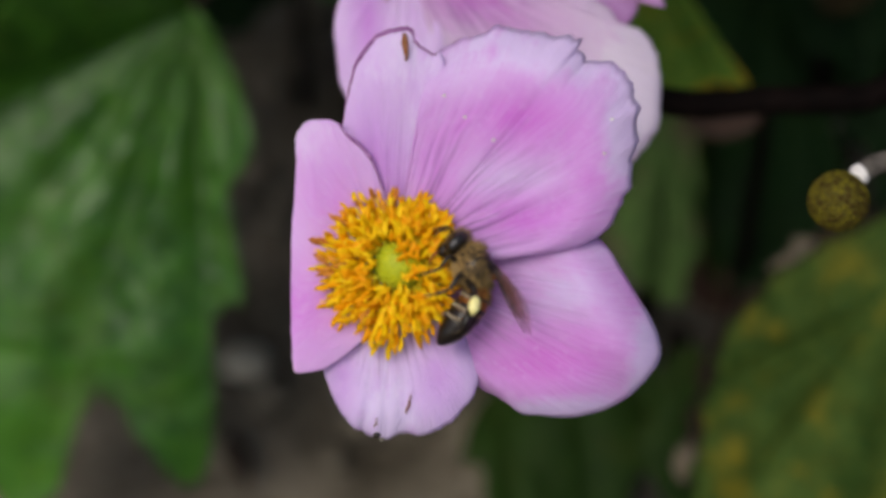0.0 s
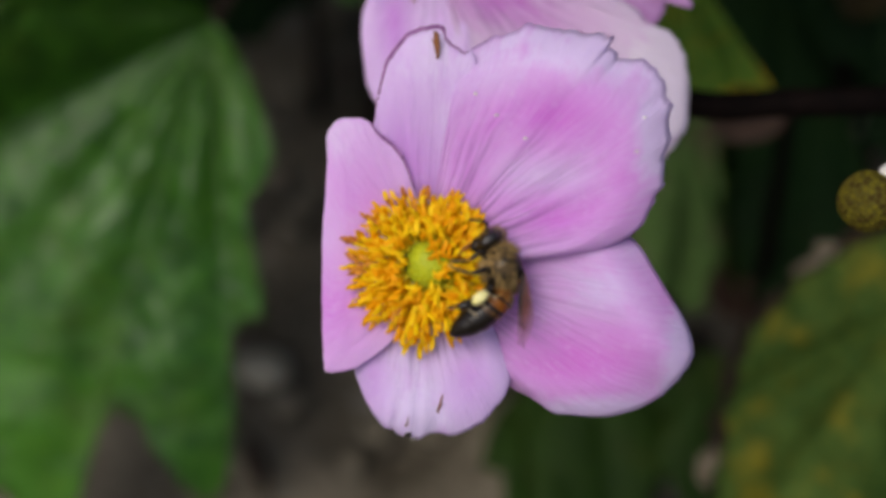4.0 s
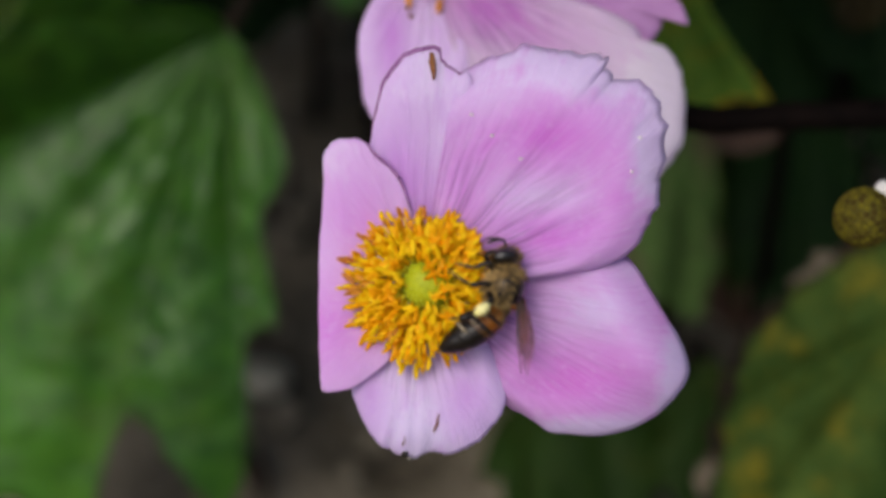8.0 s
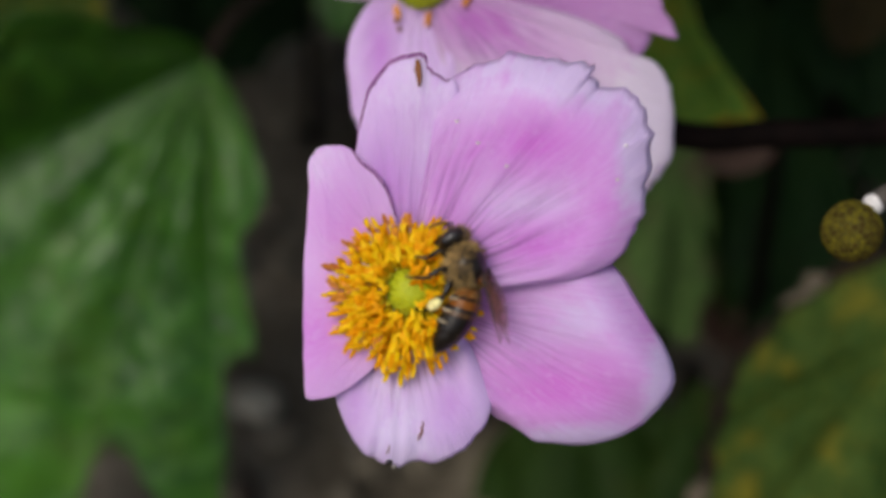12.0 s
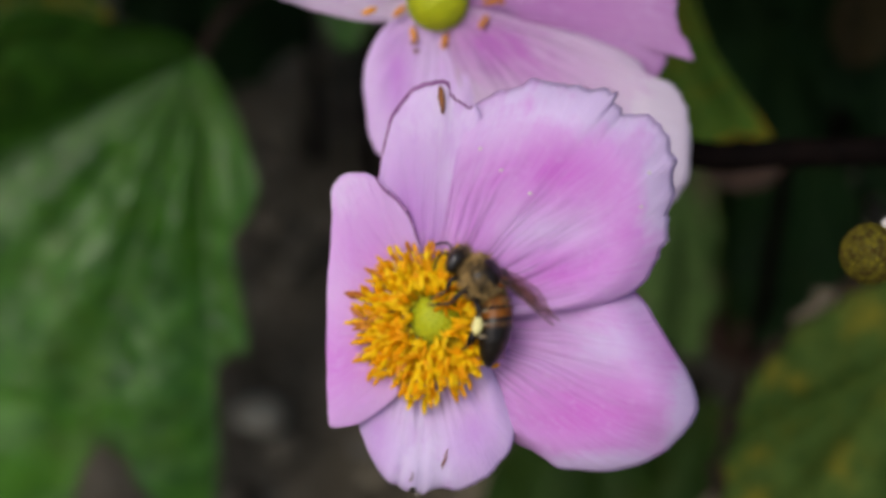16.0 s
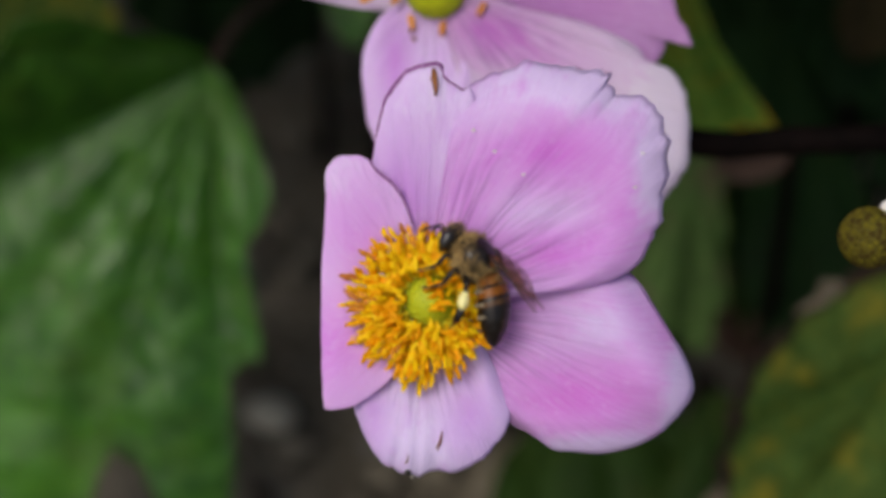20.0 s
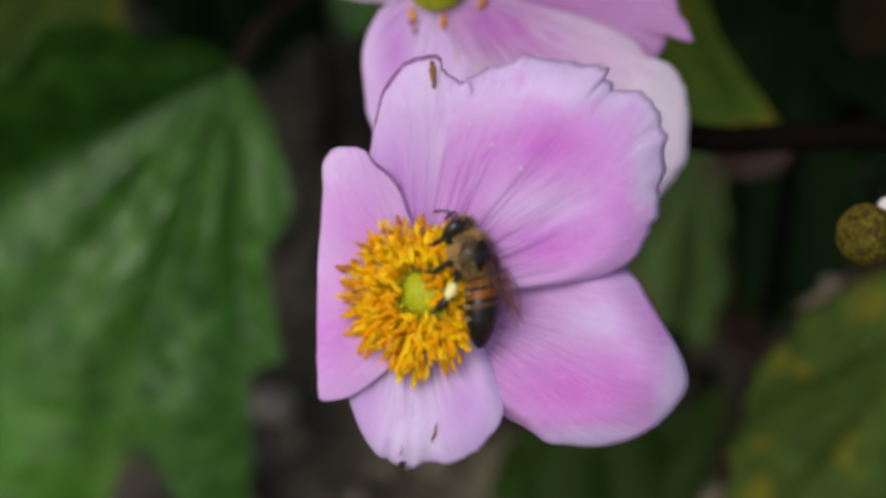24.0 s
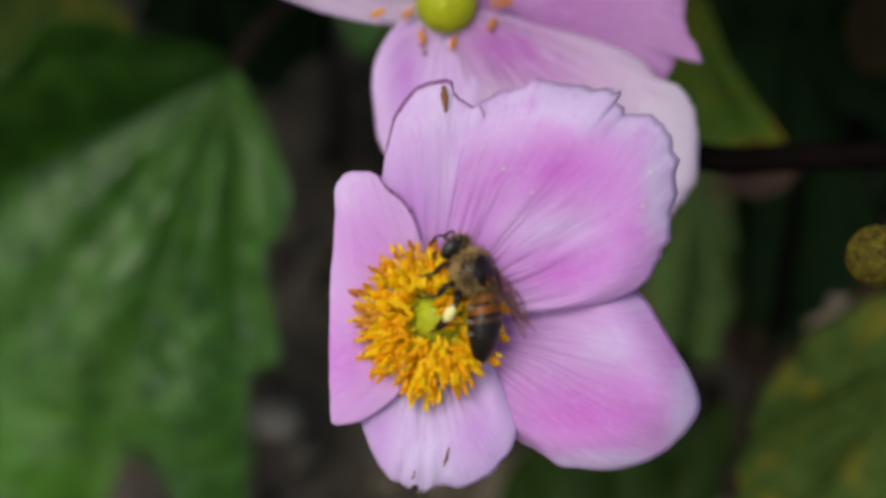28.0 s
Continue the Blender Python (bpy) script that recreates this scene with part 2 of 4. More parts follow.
M_fil = plain("filament", (0.98, 0.58, 0.003), (1.0, 0.76, 0.012), 900, 0.5, 0.2, 0.3, 0.0002, 6, 0.3, 0.45)
M_fil_in = plain("inner_filament", (0.60, 0.54, 0.012), (0.82, 0.72, 0.04), 900, 0.5, 0.2, 0.3, 0.0002, 6, 0.3, 0.45)
M_anther = plain("anther", (0.98, 0.54, 0.001), (1.0, 0.76, 0.005), 500, 0.5, 0.25, 0.6, 0.0002, 5, 0.7, 0.5)
M_anther_dry = plain("dry_anther", (0.42, 0.14, 0.03), (0.72, 0.30, 0.03), 700, 0.7, 0.2, 0.6, 0.0002, 5, 0.4)
M_knob = plain("carpels", (0.30, 0.35, 0.003), (0.42, 0.45, 0.006), 900, 0.5, 0.3, 0.6, 0.0002)
M_brown = plain("dead_tissue", (0.10, 0.035, 0.012), (0.28, 0.12, 0.05), 900, 0.8, 0.2)
M_leaf = leaf_material("leaf_green", (0.006, 0.044, 0.002), (0.051, 0.172, 0.013), (0.085, 0.14, 0.012), 0.3, 0.7, 0.36, 0.42)
M_leaf_y = leaf_material("leaf_yellowing", (0.016, 0.054, 0.010), (0.074, 0.132, 0.026), (0.25, 0.20, 0.016), 0.85, 1.3, 0.6, 0.06)
# leaf green taken almost to black: the deep shade is in the colour
M_leaf_shade = leaf_material("leaf_shade_dark", (0.004, 0.013, 0.004), (0.009, 0.031, 0.007), (0.020, 0.034, 0.006), 0.3, 1.0, 0.7, 0.10)
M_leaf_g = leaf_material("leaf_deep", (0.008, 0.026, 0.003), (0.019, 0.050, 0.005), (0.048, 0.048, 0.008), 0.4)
M_leaf_b = leaf_material("leaf_withered", (0.040, 0.020, 0.014), (0.085, 0.055, 0.040), (0.13, 0.08, 0.06), 0.5)
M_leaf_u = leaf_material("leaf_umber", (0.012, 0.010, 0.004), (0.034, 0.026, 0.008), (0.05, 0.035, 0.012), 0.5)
M_leaf_e = leaf_material("leaf_fading", (0.040, 0.085, 0.020), (0.100, 0.190, 0.045), (0.115, 0.068, 0.052), 0.95, 1.2)
M_leaf_o = leaf_material("leaf_gold", (0.040, 0.105, 0.010), (0.095, 0.195, 0.022), (0.30, 0.23, 0.012), 0.6)
M_gold = plain("yellowed_margin", (0.16, 0.12, 0.008), (0.40, 0.28, 0.015), 200, 0.7, 0.15, 0.6, 0.0004)
M_vein = plain("leaf_vein", (0.035, 0.09, 0.018), (0.07, 0.14, 0.035), 500, 0.5, 0.4)
M_dry = plain("dry_margin", (0.006, 0.004, 0.003), (0.036, 0.022, 0.015), 90, 0.85, 0.15, 0.7, 0.0005)
M_dry_pale = plain("dry_pale", (0.09, 0.074, 0.050), (0.22, 0.18, 0.13), 120, 0.85, 0.15, 0.7, 0.0005)
M_stem = plain("dark_stem", (0.001, 0.0008, 0.0008), (0.006, 0.0035, 0.003), 300, 0.8, 0.05, 0.6, 0.0004)
M_petiole = plain("brown_petiole", (0.028, 0.020, 0.015), (0.065, 0.046, 0.036), 300, 0.8, 0.1, 0.6, 0.0004)
M_stalk = plain("grey_stalk", (0.045, 0.040, 0.034), (0.13, 0.115, 0.10), 300, 0.8, 0.2, 0.6, 0.0004)
M_woolly = plain("white_wool", (0.60, 0.58, 0.56), (0.82, 0.80, 0.78), 1500, 0.9, 0.1, 0.7, 0.0003)
M_bud = plain("seed_head", (0.045, 0.036, 0.005), (0.10, 0.085, 0.006), 700, 0.7, 0.2, 0.9, 0.0004)
M_achene = plain("achene", (0.050, 0.034, 0.006), (0.125, 0.108, 0.009), 420, 0.8, 0.1, 0.6, 0.0003, 5, 0.5)
M_soil = plain("soil", (0.056, 0.048, 0.034), (0.22, 0.192, 0.145), 38, 0.95, 0.1, 0.9, 0.004, 8)
M_stone = plain("stone", (0.10, 0.09, 0.075), (0.22, 0.20, 0.17), 160, 0.85, 0.2, 0.6, 0.001, 6)
M_stone_pale = plain("pale_stone", (0.26, 0.24, 0.18), (0.46, 0.42, 0.33), 160, 0.8, 0.2, 0.6, 0.001, 6)
M_litter = plain("litter", (0.03, 0.022, 0.016), (0.12, 0.09, 0.07), 120, 0.9, 0.1, 0.7, 0.001, 6, 0.6)
# the bee
M_black = plain("bee_cuticle", (0.004, 0.003, 0.0025), (0.014, 0.009, 0.006), 900, 0.34, 0.35, 0.3, 0.0001)
M_amber = plain("bee_amber", (0.07, 0.019, 0.001), (0.27, 0.085, 0.002), 420, 0.45, 0.3, 0.3, 0.0001)
M_amber_dark = plain("bee_dark_amber", (0.010, 0.005, 0.002), (0.13, 0.050, 0.006), 420, 0.4, 0.5, 0.3, 0.0001)
M_band = plain("bee_pale_hair", (0.30, 0.24, 0.15), (0.58, 0.49, 0.35), 1500, 0.8, 0.2, 0.5, 0.0001)
M_fur = plain("bee_fur", (0.014, 0.009, 0.004), (0.60, 0.40, 0.16), 420, 0.85, 0.2, 0.5, 0.0001)
M_eye = plain("bee_eye", (0.006, 0.005, 0.005), (0.014, 0.012, 0.012), 2500, 0.3, 0.6, 0.5, 0.00005)
M_pollen = plain("pollen", (0.74, 0.66, 0.22), (0.88, 0.82, 0.40), 1800, 0.85, 0.15, 0.7, 0.0001)


def wing_material():
    n = Nodes("bee_wing")
    uv = n.uv()
    vor = n.add("TexVoronoi", Vector=n.stretch(uv, (4, 7, 1)), Scale=1.0)
    vor.feature = "DISTANCE_TO_EDGE"
    net = n.ramp(vor.outputs["Distance"], [(0.02, (1, 1, 1)), (0.07, (0, 0, 0))])
    n.finish((0.30, 0.12, 0.09), 0.3, 0.4)
    n.to(n.mix(net, (0.30, 0.10, 0.06), (0.12, 0.03, 0.02)), n.p.inputs["Base Color"])
    n.to(n.math("ADD", 0.11, n.math("MULTIPLY", net, 0.22)), n.p.inputs["Alpha"])
    return n.m


M_wing = wing_material()

# ---- ground ----
def ground():
    bm = bmesh.new()
    rings = [0.0] + [0.012 * 1.115 ** k for k in range(96)]
    seg = 96
    last = None
    for r in rings:
        row = []
        for k in range(seg if r else 1):
            x, y = r * math.cos(2 * PI * k / seg), 0.2 + r * math.sin(2 * PI * k / seg)
            near = 1 / (1 + (r / 0.6) ** 2)
            z = near * (0.010 * noise.noise((x * 14, y * 14, 3)) + 0.004 * noise.noise((x * 60, y * 60, 8))) - 0.004
            row.append(bm.verts.new((x, y, z)))
        if last is not None:
            for k in range(seg):
                if len(last) == 1:
                    bm.faces.new((last[0], row[k], row[(k + 1) % seg]))
                else:
                    bm.faces.new((last[k], row[k], row[(k + 1) % seg], last[(k + 1) % seg]))
        last = row
    tagged(part("ground", bm, M_soil), "dark damp garden soil under the plants", "soil", kind="structure")


def clods():
    bm = bmesh.new()
    r = random.Random(3)
    for k in range(420):
        x, y = r.uniform(-0.22, 0.22), r.uniform(0.02, 0.55)
        s = r.uniform(0.0015, 0.006)
        blob(bm, (x, y, 0.001), (s, s * r.uniform(.7, 1.2), s * .7), None, 7, 5, 0.5, 2.0)
    tagged(part("soil_clods", bm, M_soil), "small crumbs of dark soil on the ground", "soil", kind="stuff")
    for k in range(46):
        x, y = r.uniform(-0.2, 0.2), r.uniform(0.05, 0.45)
        bm = bmesh.new()
        a, L, W = r.uniform(0, 6.3), r.uniform(.008, .022), r.uniform(.002, .007)
        bend = r.uniform(-.2, .2)

        def scrap(u, v):
            w = W * math.sin(PI * min(max(v, .04), .97)) ** .7
            p = Vector((w * (u - .5), L * (v - .5), .0025 + bend * L * (v - .5) ** 2 * 3 + .0008 * noise.noise((u * 3, v * 5, k))))
            return Matrix.Rotation(a, 3, "Z") @ p
        sheet(bm, scrap, 3, 8)
        ob = part("dead_leaf_scrap", bm, M_litter)
        thicken(ob, 0.0003)
        ob.location = (x, y, 0.002)
        tagged(ob, "withered brown leaf scrap lying on the soil", "leaf litter", "leaf litter on the soil")


def pebble(x, y, s, label):
    bm = bmesh.new()
    blob(bm, (0, 0, 0), (s, s * .8, s * .55), None, 18, 12, 0.25, 1.6)
    ob = part("pebble", bm, M_stone_pale if s > .005 else M_stone)
    ob.location = (x, y, s * .3)
    tagged(ob, label, "pebble", "pebbles on the soil")


# ---- flowers ----
def tepal(parent, name, rim, rise, power, curl, side, layer, material, label, seed, ripple=0.35, jag=0.25, n=120, aim=None, pleat=0.0, tip=None):
    """One petal-like tepal. rim: control places of its outline (mm), from one side to the other; rise: how far the rim
    stands up; curl: how far the last part rolls back; side: how far the flanks lift (one number, or one for each);
    pleat: depth of the furrows; tip: place and height of the folds that meet at a pinched tip."""
    side = side if isinstance(side, tuple) else (side, side)
    edge = curve([(x, y, 0) for x, y in rim], n + 1)
    calm = list(edge)
    for _ in range(34):
        calm = [calm[0]] + [(calm[i - 1] + 2 * calm[i] + calm[i + 1]) / 4 for i in range(1, n)] + [calm[n]]
    axis = max((e for e in edge[n // 4:n - n // 4]), key=lambda e: e.length) if aim is None else Vector((*aim, 0))

    def at(u, v):
        i = min(int(round(u * n)), n)
        e = calm[i].lerp(edge[i], v ** 9)
        w = 0.10 + 0.90 * v
        teeth = 1 + (jag / 20) * noise.noise((u * 26, seed, 1.7)) * v ** 6 + (jag / 26) * noise.noise((u * 70, seed, 9)) * v ** 8
        x, y = e.x * w * teeth, e.y * w * teeth
        d = max(0.0, (x * axis.x + y * axis.y) / axis.length_squared)
        z = layer + rise * d ** power - curl * max(0.0, v - 0.72) ** 2 / 0.078 * min(d, 1) + (side[0] if u < .5 else side[1]) * (2 * u - 1) ** 2 * v * min(d, 1)
        z += ripple * noise.noise((x * .16 + seed, y * .16, 2)) * v + 0.12 * ripple * noise.noise((u * 14, v * 2, seed)) * 2
        z -= pleat * max(0.0, noise.noise((u * 15, seed, 5.5)) + .6 * noise.noise((u * 38, seed, 7.5)) + .1) * math.sin(PI * min(1, v / .85)) ** 1.5
        if tip:
            z += tip[1] * v ** 3 * math.exp(-((u - tip[0]) / .13) ** 2) * (math.cos((u - tip[0]) * 70) - .6)
        q = 1 - z / 211
        return Vector((x * q, y * q, z)) * MM
    ob = part(name, sheet(bmesh.new(), at, n, 36), [material, M_edge], parent, label)
    thicken(ob, 0.00022, 1)
    return ob, at


def anemone():
    f = holder("anemone_flower", pose(0, 0, 0.183, 50, 0, 0), "open pink anemone with five tepals and a golden boss of stamens", "flower", "anemone flowers")
    p2, at2 = tepal(f, "tepal", [(-5, 5), (-6, 11.5), (-5, 14), (-4.3, 17.4), (-3.4, 20.6), (-1.6, 23.2), (0.4, 24.1), (1.9, 24.3), (2.5, 22.9), (4.0, 21.7), (5.5, 21), (6, 12)], 2.6, 1.6, 1.2, (-.4, 1.2), 0.3, M_pet_u, "pale lilac tepal with a dark rolled edge", 2, 0.15)
    p3, at3 = tepal(f, "tepal", [(.2, 4), (2.0, 8.5), (2.6, 14), (3.6, 20.9), (5.0, 22.2), (7.6, 23.1), (10.2, 24.1), (12.8, 24.4), (15.2, 23.7), (19.2, 23.6), (18.8, 22.0), (20.1, 21.0), (23.0, 20.7), (24.8, 17.4), (24.9, 14.0), (24.5, 10.0), (23.5, 7.0), (22.0, 4.2), (18.8, 2.2), (15, 1.4), (11, 1.1), (7.5, .7), (5, 0)], 5.2, 1.4, 4.2, (-.6, 1.5), 0.8, M_pet_r, "large pink tepal with a pale nicked rim", 3, 0.55, 0.55, pleat=.28)
    p4, at4 = tepal(f, "tepal", [(3, 3), (8, 4), (16, 3.8), (20.0, 3.5), (22.0, 2.0), (23.5, -.3), (25.2, -3.1), (26.3, -4.9), (27.2, -6.9), (27.45, -8.3), (27.2, -9.7), (26.3, -10.9), (24.9, -12.5), (23.2, -13.7), (20.9, -14.7), (18.0, -15.2), (14.9, -14.95), (13.3, -14.8), (12.0, -13.9), (10.6, -13.0), (8.8, -11.9), (6.9, -8), (4, -6.5), (1.5, -5)], 8.0, 1.2, 4.2, 0.6, -3.0, M_pet_b, "broad pink tepal with mauve streaks", 4, 0.9, 0.06, pleat=.28)
    p5, at5 = tepal(f, "tepal", [(-6.5, -3), (-7.6, -7.5), (-6.75, -10.6), (-5.9, -13.0), (-4.3, -15.6), (-2.5, -16.8), (-0.8, -17.4), (0.9, -16.9), (3.4, -16.9), (5.7, -15.8), (7.6, -14.0), (8.8, -11.5), (7.5, -7), (5.5, -3)], 3.4, 1.4, 2.4, 0.9, -0.8, M_pet_p, "short pale lilac tepal with a withered tip", 5, 0.8, pleat=.16, tip=(.43, .2))
    p1, at1 = tepal(f, "tepal", [(.6, 5), (-0.7, 7.6), (-1.65, 10.3), (-2.45, 11.7), (-3.8, 12.95), (-4.8, 13.9), (-5.4, 14.8), (-6.3, 15.05), (-8.0, 15.1), (-9.15, 14.3), (-9.5, 13.2), (-9.6, 9.5), (-9.95, 4.6), (-10.1, -0.3), (-10.1, -5), (-10.0, -8.4), (-9.95, -9.6), (-9.5, -10.6), (-7.8, -10.4), (-6.3, -9.9), (-3.3, -7.6), (-1.2, -5)], 0.6, 2.0, 0.6, .5, 1.8, M_pet_l, "narrow rose-pink tepal standing up at the side", 1, 0.3, aim=(-10.3, 0))
    # rolled dark edges
    for ob, at, u0, u1, r in ((p2, at2, .16, .86, .29), (p1, at1, .05, .28, .30), (p3, at3, .14, .46, .09), (p5, at5, .10, .40, .10), (p4, at4, .14, .34, .11)):
        pts = [at(u0 + (u1 - u0) * k / 40, 1.0) for k in range(41)]
        part("rolled_edge", tube(bmesh.new(), pts, [r * .4 * MM, r * MM, r * MM, r * .5 * MM], 7, .7), M_edge, ob, "dark mauve rolled edge")
    for ob, at, u0, u1 in ((p4, at4, .44, .84), (p5, at5, .5, .85), (p1, at1, .36, .5), (p1, at1, .72, .86), (p3, at3, .58, .86)):
        pts = [at(u0 + (u1 - u0) * k / 40, 1.0) for k in range(41)]
        part("pale_rim", tube(bmesh.new(), pts, lambda s: .08 * MM * (1 + .8 * noise.noise((s * 14, u0 * 9, 2))), 6, .8), M_rim, ob, "whitish thin rim")
    # blemishes on the tepals
    def mark(at, u, v, du, dv, r):
        pts = [at(u + du * k / 6, v + dv * k / 6) + Vector((0, 0, 0.0003)) for k in range(7)]
        return tube(bmesh.new(), pts, [r * .5 * MM, r * MM, r * .8 * MM, r * .3 * MM], 6, .5)
    part("brown_fleck", mark(at2, .60, .98, .035, -.12, .5), M_brown, p2, "dark brown dead fleck")
    part("brown_fleck", mark(at5, .42, .94, .004, -.07, .10), M_brown, p5, "thin brown fleck")
    part("brown_fleck", mark(at5, .565, .86, .03, -.13, .17), M_brown, p5, "thin brown fleck")
    bm = blob(bmesh.new(), at5(.43, .985) + Vector((0, 0, .0003)), (.00036, .0003, .00022), None, 12, 8, .3, 2)
    part("withered_tip", bm, M_black, p5, "black withered tip")
    bm = blob(bmesh.new(), at5(.44, 1.0) + Vector((.0003, -.0002, .0002)), (.00026, .0002, .00014), None, 12, 8, .3, 2)
    part("withered_tip", bm, M_stone, p5, "whitish dried tip")
    for k, (a, u, v) in enumerate(((at3, .30, .60), (at3, .42, .52), (at3, .64, .86), (at3, .60, .90), (at3, .22, .74))):
        bm = bmesh.new()
        blob(bm, a(u, v) + Vector((0, 0, .0002)), (.00022, .00016, .00014), None, 8, 6)
        part("pollen_grain", bm, M_woolly, p3)
    # the knob of carpels
    bm = bmesh.new()
    blob(bm, (.85 * MM, .45 * MM, 1.5 * MM), (2.65 * MM, 2.65 * MM, 2.45 * MM), None, 28, 18)
    knob = part("carpel_knob", bm, M_knob, f, "lime green knob of carpels")
    cb = bmesh.new()
    blob(cb, (0, 0, 0), (.19 * MM, .19 * MM, .06 * MM), None, 7, 5)
    first = None
    for k in range(150):
        h = 1 - 1.25 * (k + .5) / 150
        a = k * 2.39996
        d = Vector((math.sqrt(max(0, 1 - h * h)) * math.cos(a), math.sqrt(max(0, 1 - h * h)) * math.sin(a), h))
        q = Vector((.85, .45, 1.5)) * MM + Vector((d.x * 2.66, d.y * 2.66, d.z * 2.46)) * MM
        if first is None:
            first = part("carpel", cb, M_knob, knob)
            ob = first
        else:
            ob = first.copy()
            scene.collection.objects.link(ob)
        ob.location = q
    # stamens: filament and anther meshes shared by alike pieces
    r = random.Random(11)
    fil, ant, leaning = [], [], []
    for k in range(7):
        L = 1.0 + k * 0.70
        top = 3.4 - k * .12
        bm = bmesh.new()
        tube(bm, curve([(0, 0, 0), (L * .3, 0, top * .5), (L * .75, 0, top * .9), (L, 0, top)], 7), [.18, .16, .15], 5)
        for v in bm.verts:
            v.co *= MM
        me = bpy.data.meshes.new("filament")
        bm.to_mesh(me)
        bm.free()
        me.materials.append(M_fil)
        me.shade_smooth()
        fil.append((me, Vector((L, 0, top)) * MM))
    for k in range(5):
        for m in (M_anther, M_anther_dry):
            bm = bmesh.new()
            L, W = 0.66 + .08 * k, .22 + .03 * k
            blob(bm, (0, 0, 0), (L * MM, W * MM, .16 * MM), None, 10, 7, 0.3, 1.8)
            for v in bm.verts:
                v.co.y *= 1 - .22 * abs(v.co.x / (L * MM)) ** 1.5
                s = v.co.y / (W * MM)
                v.co.z -= .10 * MM * math.exp(-(s / .25) ** 2) * (1 if v.co.z > 0 else 0)
                v.co.z += .12 * MM * (v.co.x / (L * MM)) ** 2 * (1 if k % 2 else -1)
            me = bpy.data.meshes.new("anther")
            bm.to_mesh(me)
            bm.free()
            me.materials.append(m)
            me.shade_smooth()
            ant.append(me)
    for i in range(320):
        a = i * 2.39996 + r.uniform(-.15, .15)
        s = (i + .5) / 320
        k = min(6, max(0, int(round((math.sqrt(6.0 + s * 42) - 2.45) / 4.45 * 6.4 + r.uniform(-.7, .6)))))
        longer = 0.925 + .06 * math.sin(a) ** 4 + r.uniform(-.06, .06)
        me, tip = fil[k]
        st = new("stamen", me)
        st.parent = f
        st.matrix_basis = Matrix.Translation((2.3 * MM * math.cos(a) + (.85 - .9 * s) * MM, 2.3 * MM * math.sin(a) + (.45 - .35 * s) * MM, (.9 - .5 * s) * MM)) @ Matrix.Rotation(a, 4, "Z") @ Matrix.Rotation(r.uniform(-.25, .2), 4, "Y") @ Matrix.Diagonal((longer, longer, longer, 1))
        if k <= 1 and -1.2 < (a + PI) % (2 * PI) - PI < 1.5 and len(leaning) < 16:
            leaning.append(st)
        dry = k >= 5 and r.random() < .3 and 1.2 < a % (2 * PI) < 4.2
        for j in range(2 if k > 0 and r.random() < .75 else 1):
            an = new("anther", ant[2 * r.randrange(5) + (1 if dry else 0)])
            an.parent = st
            an.matrix_basis = Matrix.Translation(tip + Vector((.3 * MM - j * r.uniform(.4, 1.2) * MM, r.uniform(-.35, .35) * MM, (.1 + .2 * j) * MM))) @ Euler((r.uniform(-.9, .9), r.uniform(-.8, .4), r.gauss(0, .24 if k >= 4 else .6))).to_matrix().to_4x4()
    # the thin filaments that fill the boss between the stamens
    fb, ib = bmesh.new(), bmesh.new()
    for i in range(620):
        a, d = r.uniform(0, 2 * PI), 2.9 + 4.0 * math.sqrt(r.random())
        top, b0 = 3.75 - .28 * d + r.uniform(-.5, .4), r.uniform(2.2, 2.7)
        c, sn = math.cos(a), math.sin(a)
        w = r.uniform(-.12, .12)
        cx, cy = .85 - .9 * (d - 2.9) / 4, .45 - .35 * (d - 2.9) / 4
        p = [(cx + b0 * c, cy + b0 * sn, .3), (cx + (b0 * .55 + d * .45) * c, cy + (b0 * .55 + d * .45) * sn, top * .65), (cx + d * math.cos(a + w), cy + d * math.sin(a + w), top)]
        tube(fb if d > 3.6 else ib, curve([Vector(q) * MM for q in p], 5), [.14 * MM, .12 * MM, .13 * MM], 4)
    for i in range(190):
        a, d = r.uniform(0, 2 * PI), r.uniform(2.55, 3.5)
        p = [(.85 + 2.5 * math.cos(a), .45 + 2.5 * math.sin(a), .4), (.85 + 2.75 * math.cos(a), .45 + 2.75 * math.sin(a), 1.9), (.85 + d * math.cos(a + .1), .45 + d * math.sin(a + .1), r.uniform(2.5, 3.4))]
        tube(ib, curve([Vector(q) * MM for q in p], 5), [.14 * MM, .12 * MM, .15 * MM], 4)
    for name, bm, m, lab in (("filament_brush", fb, M_fil, "dense golden filaments"), ("inner_filaments", ib, M_fil_in, "pale yellow filaments round the knob")):
        tagged(part(name, bm, m, f, lab), lab, kind="stuff")
    # stem: straight back and down into the soil
    bm = bmesh.new()
    inv = f.matrix_world.inverted()
    pts = [Vector((0, 0, -.0004)), Vector((.001, 0, -.02)), inv @ Vector((.003, .079, .116)), inv @ Vector((.007, .158, .05)), inv @ Vector((.010, .21, -.02))]
    tube(bm, curve(pts, 40), [.0016, .0012, .0013, .0015, .0017], 10)
    part("stem", bm, M_stem, f, "dark brown stem")
    return f, leaning


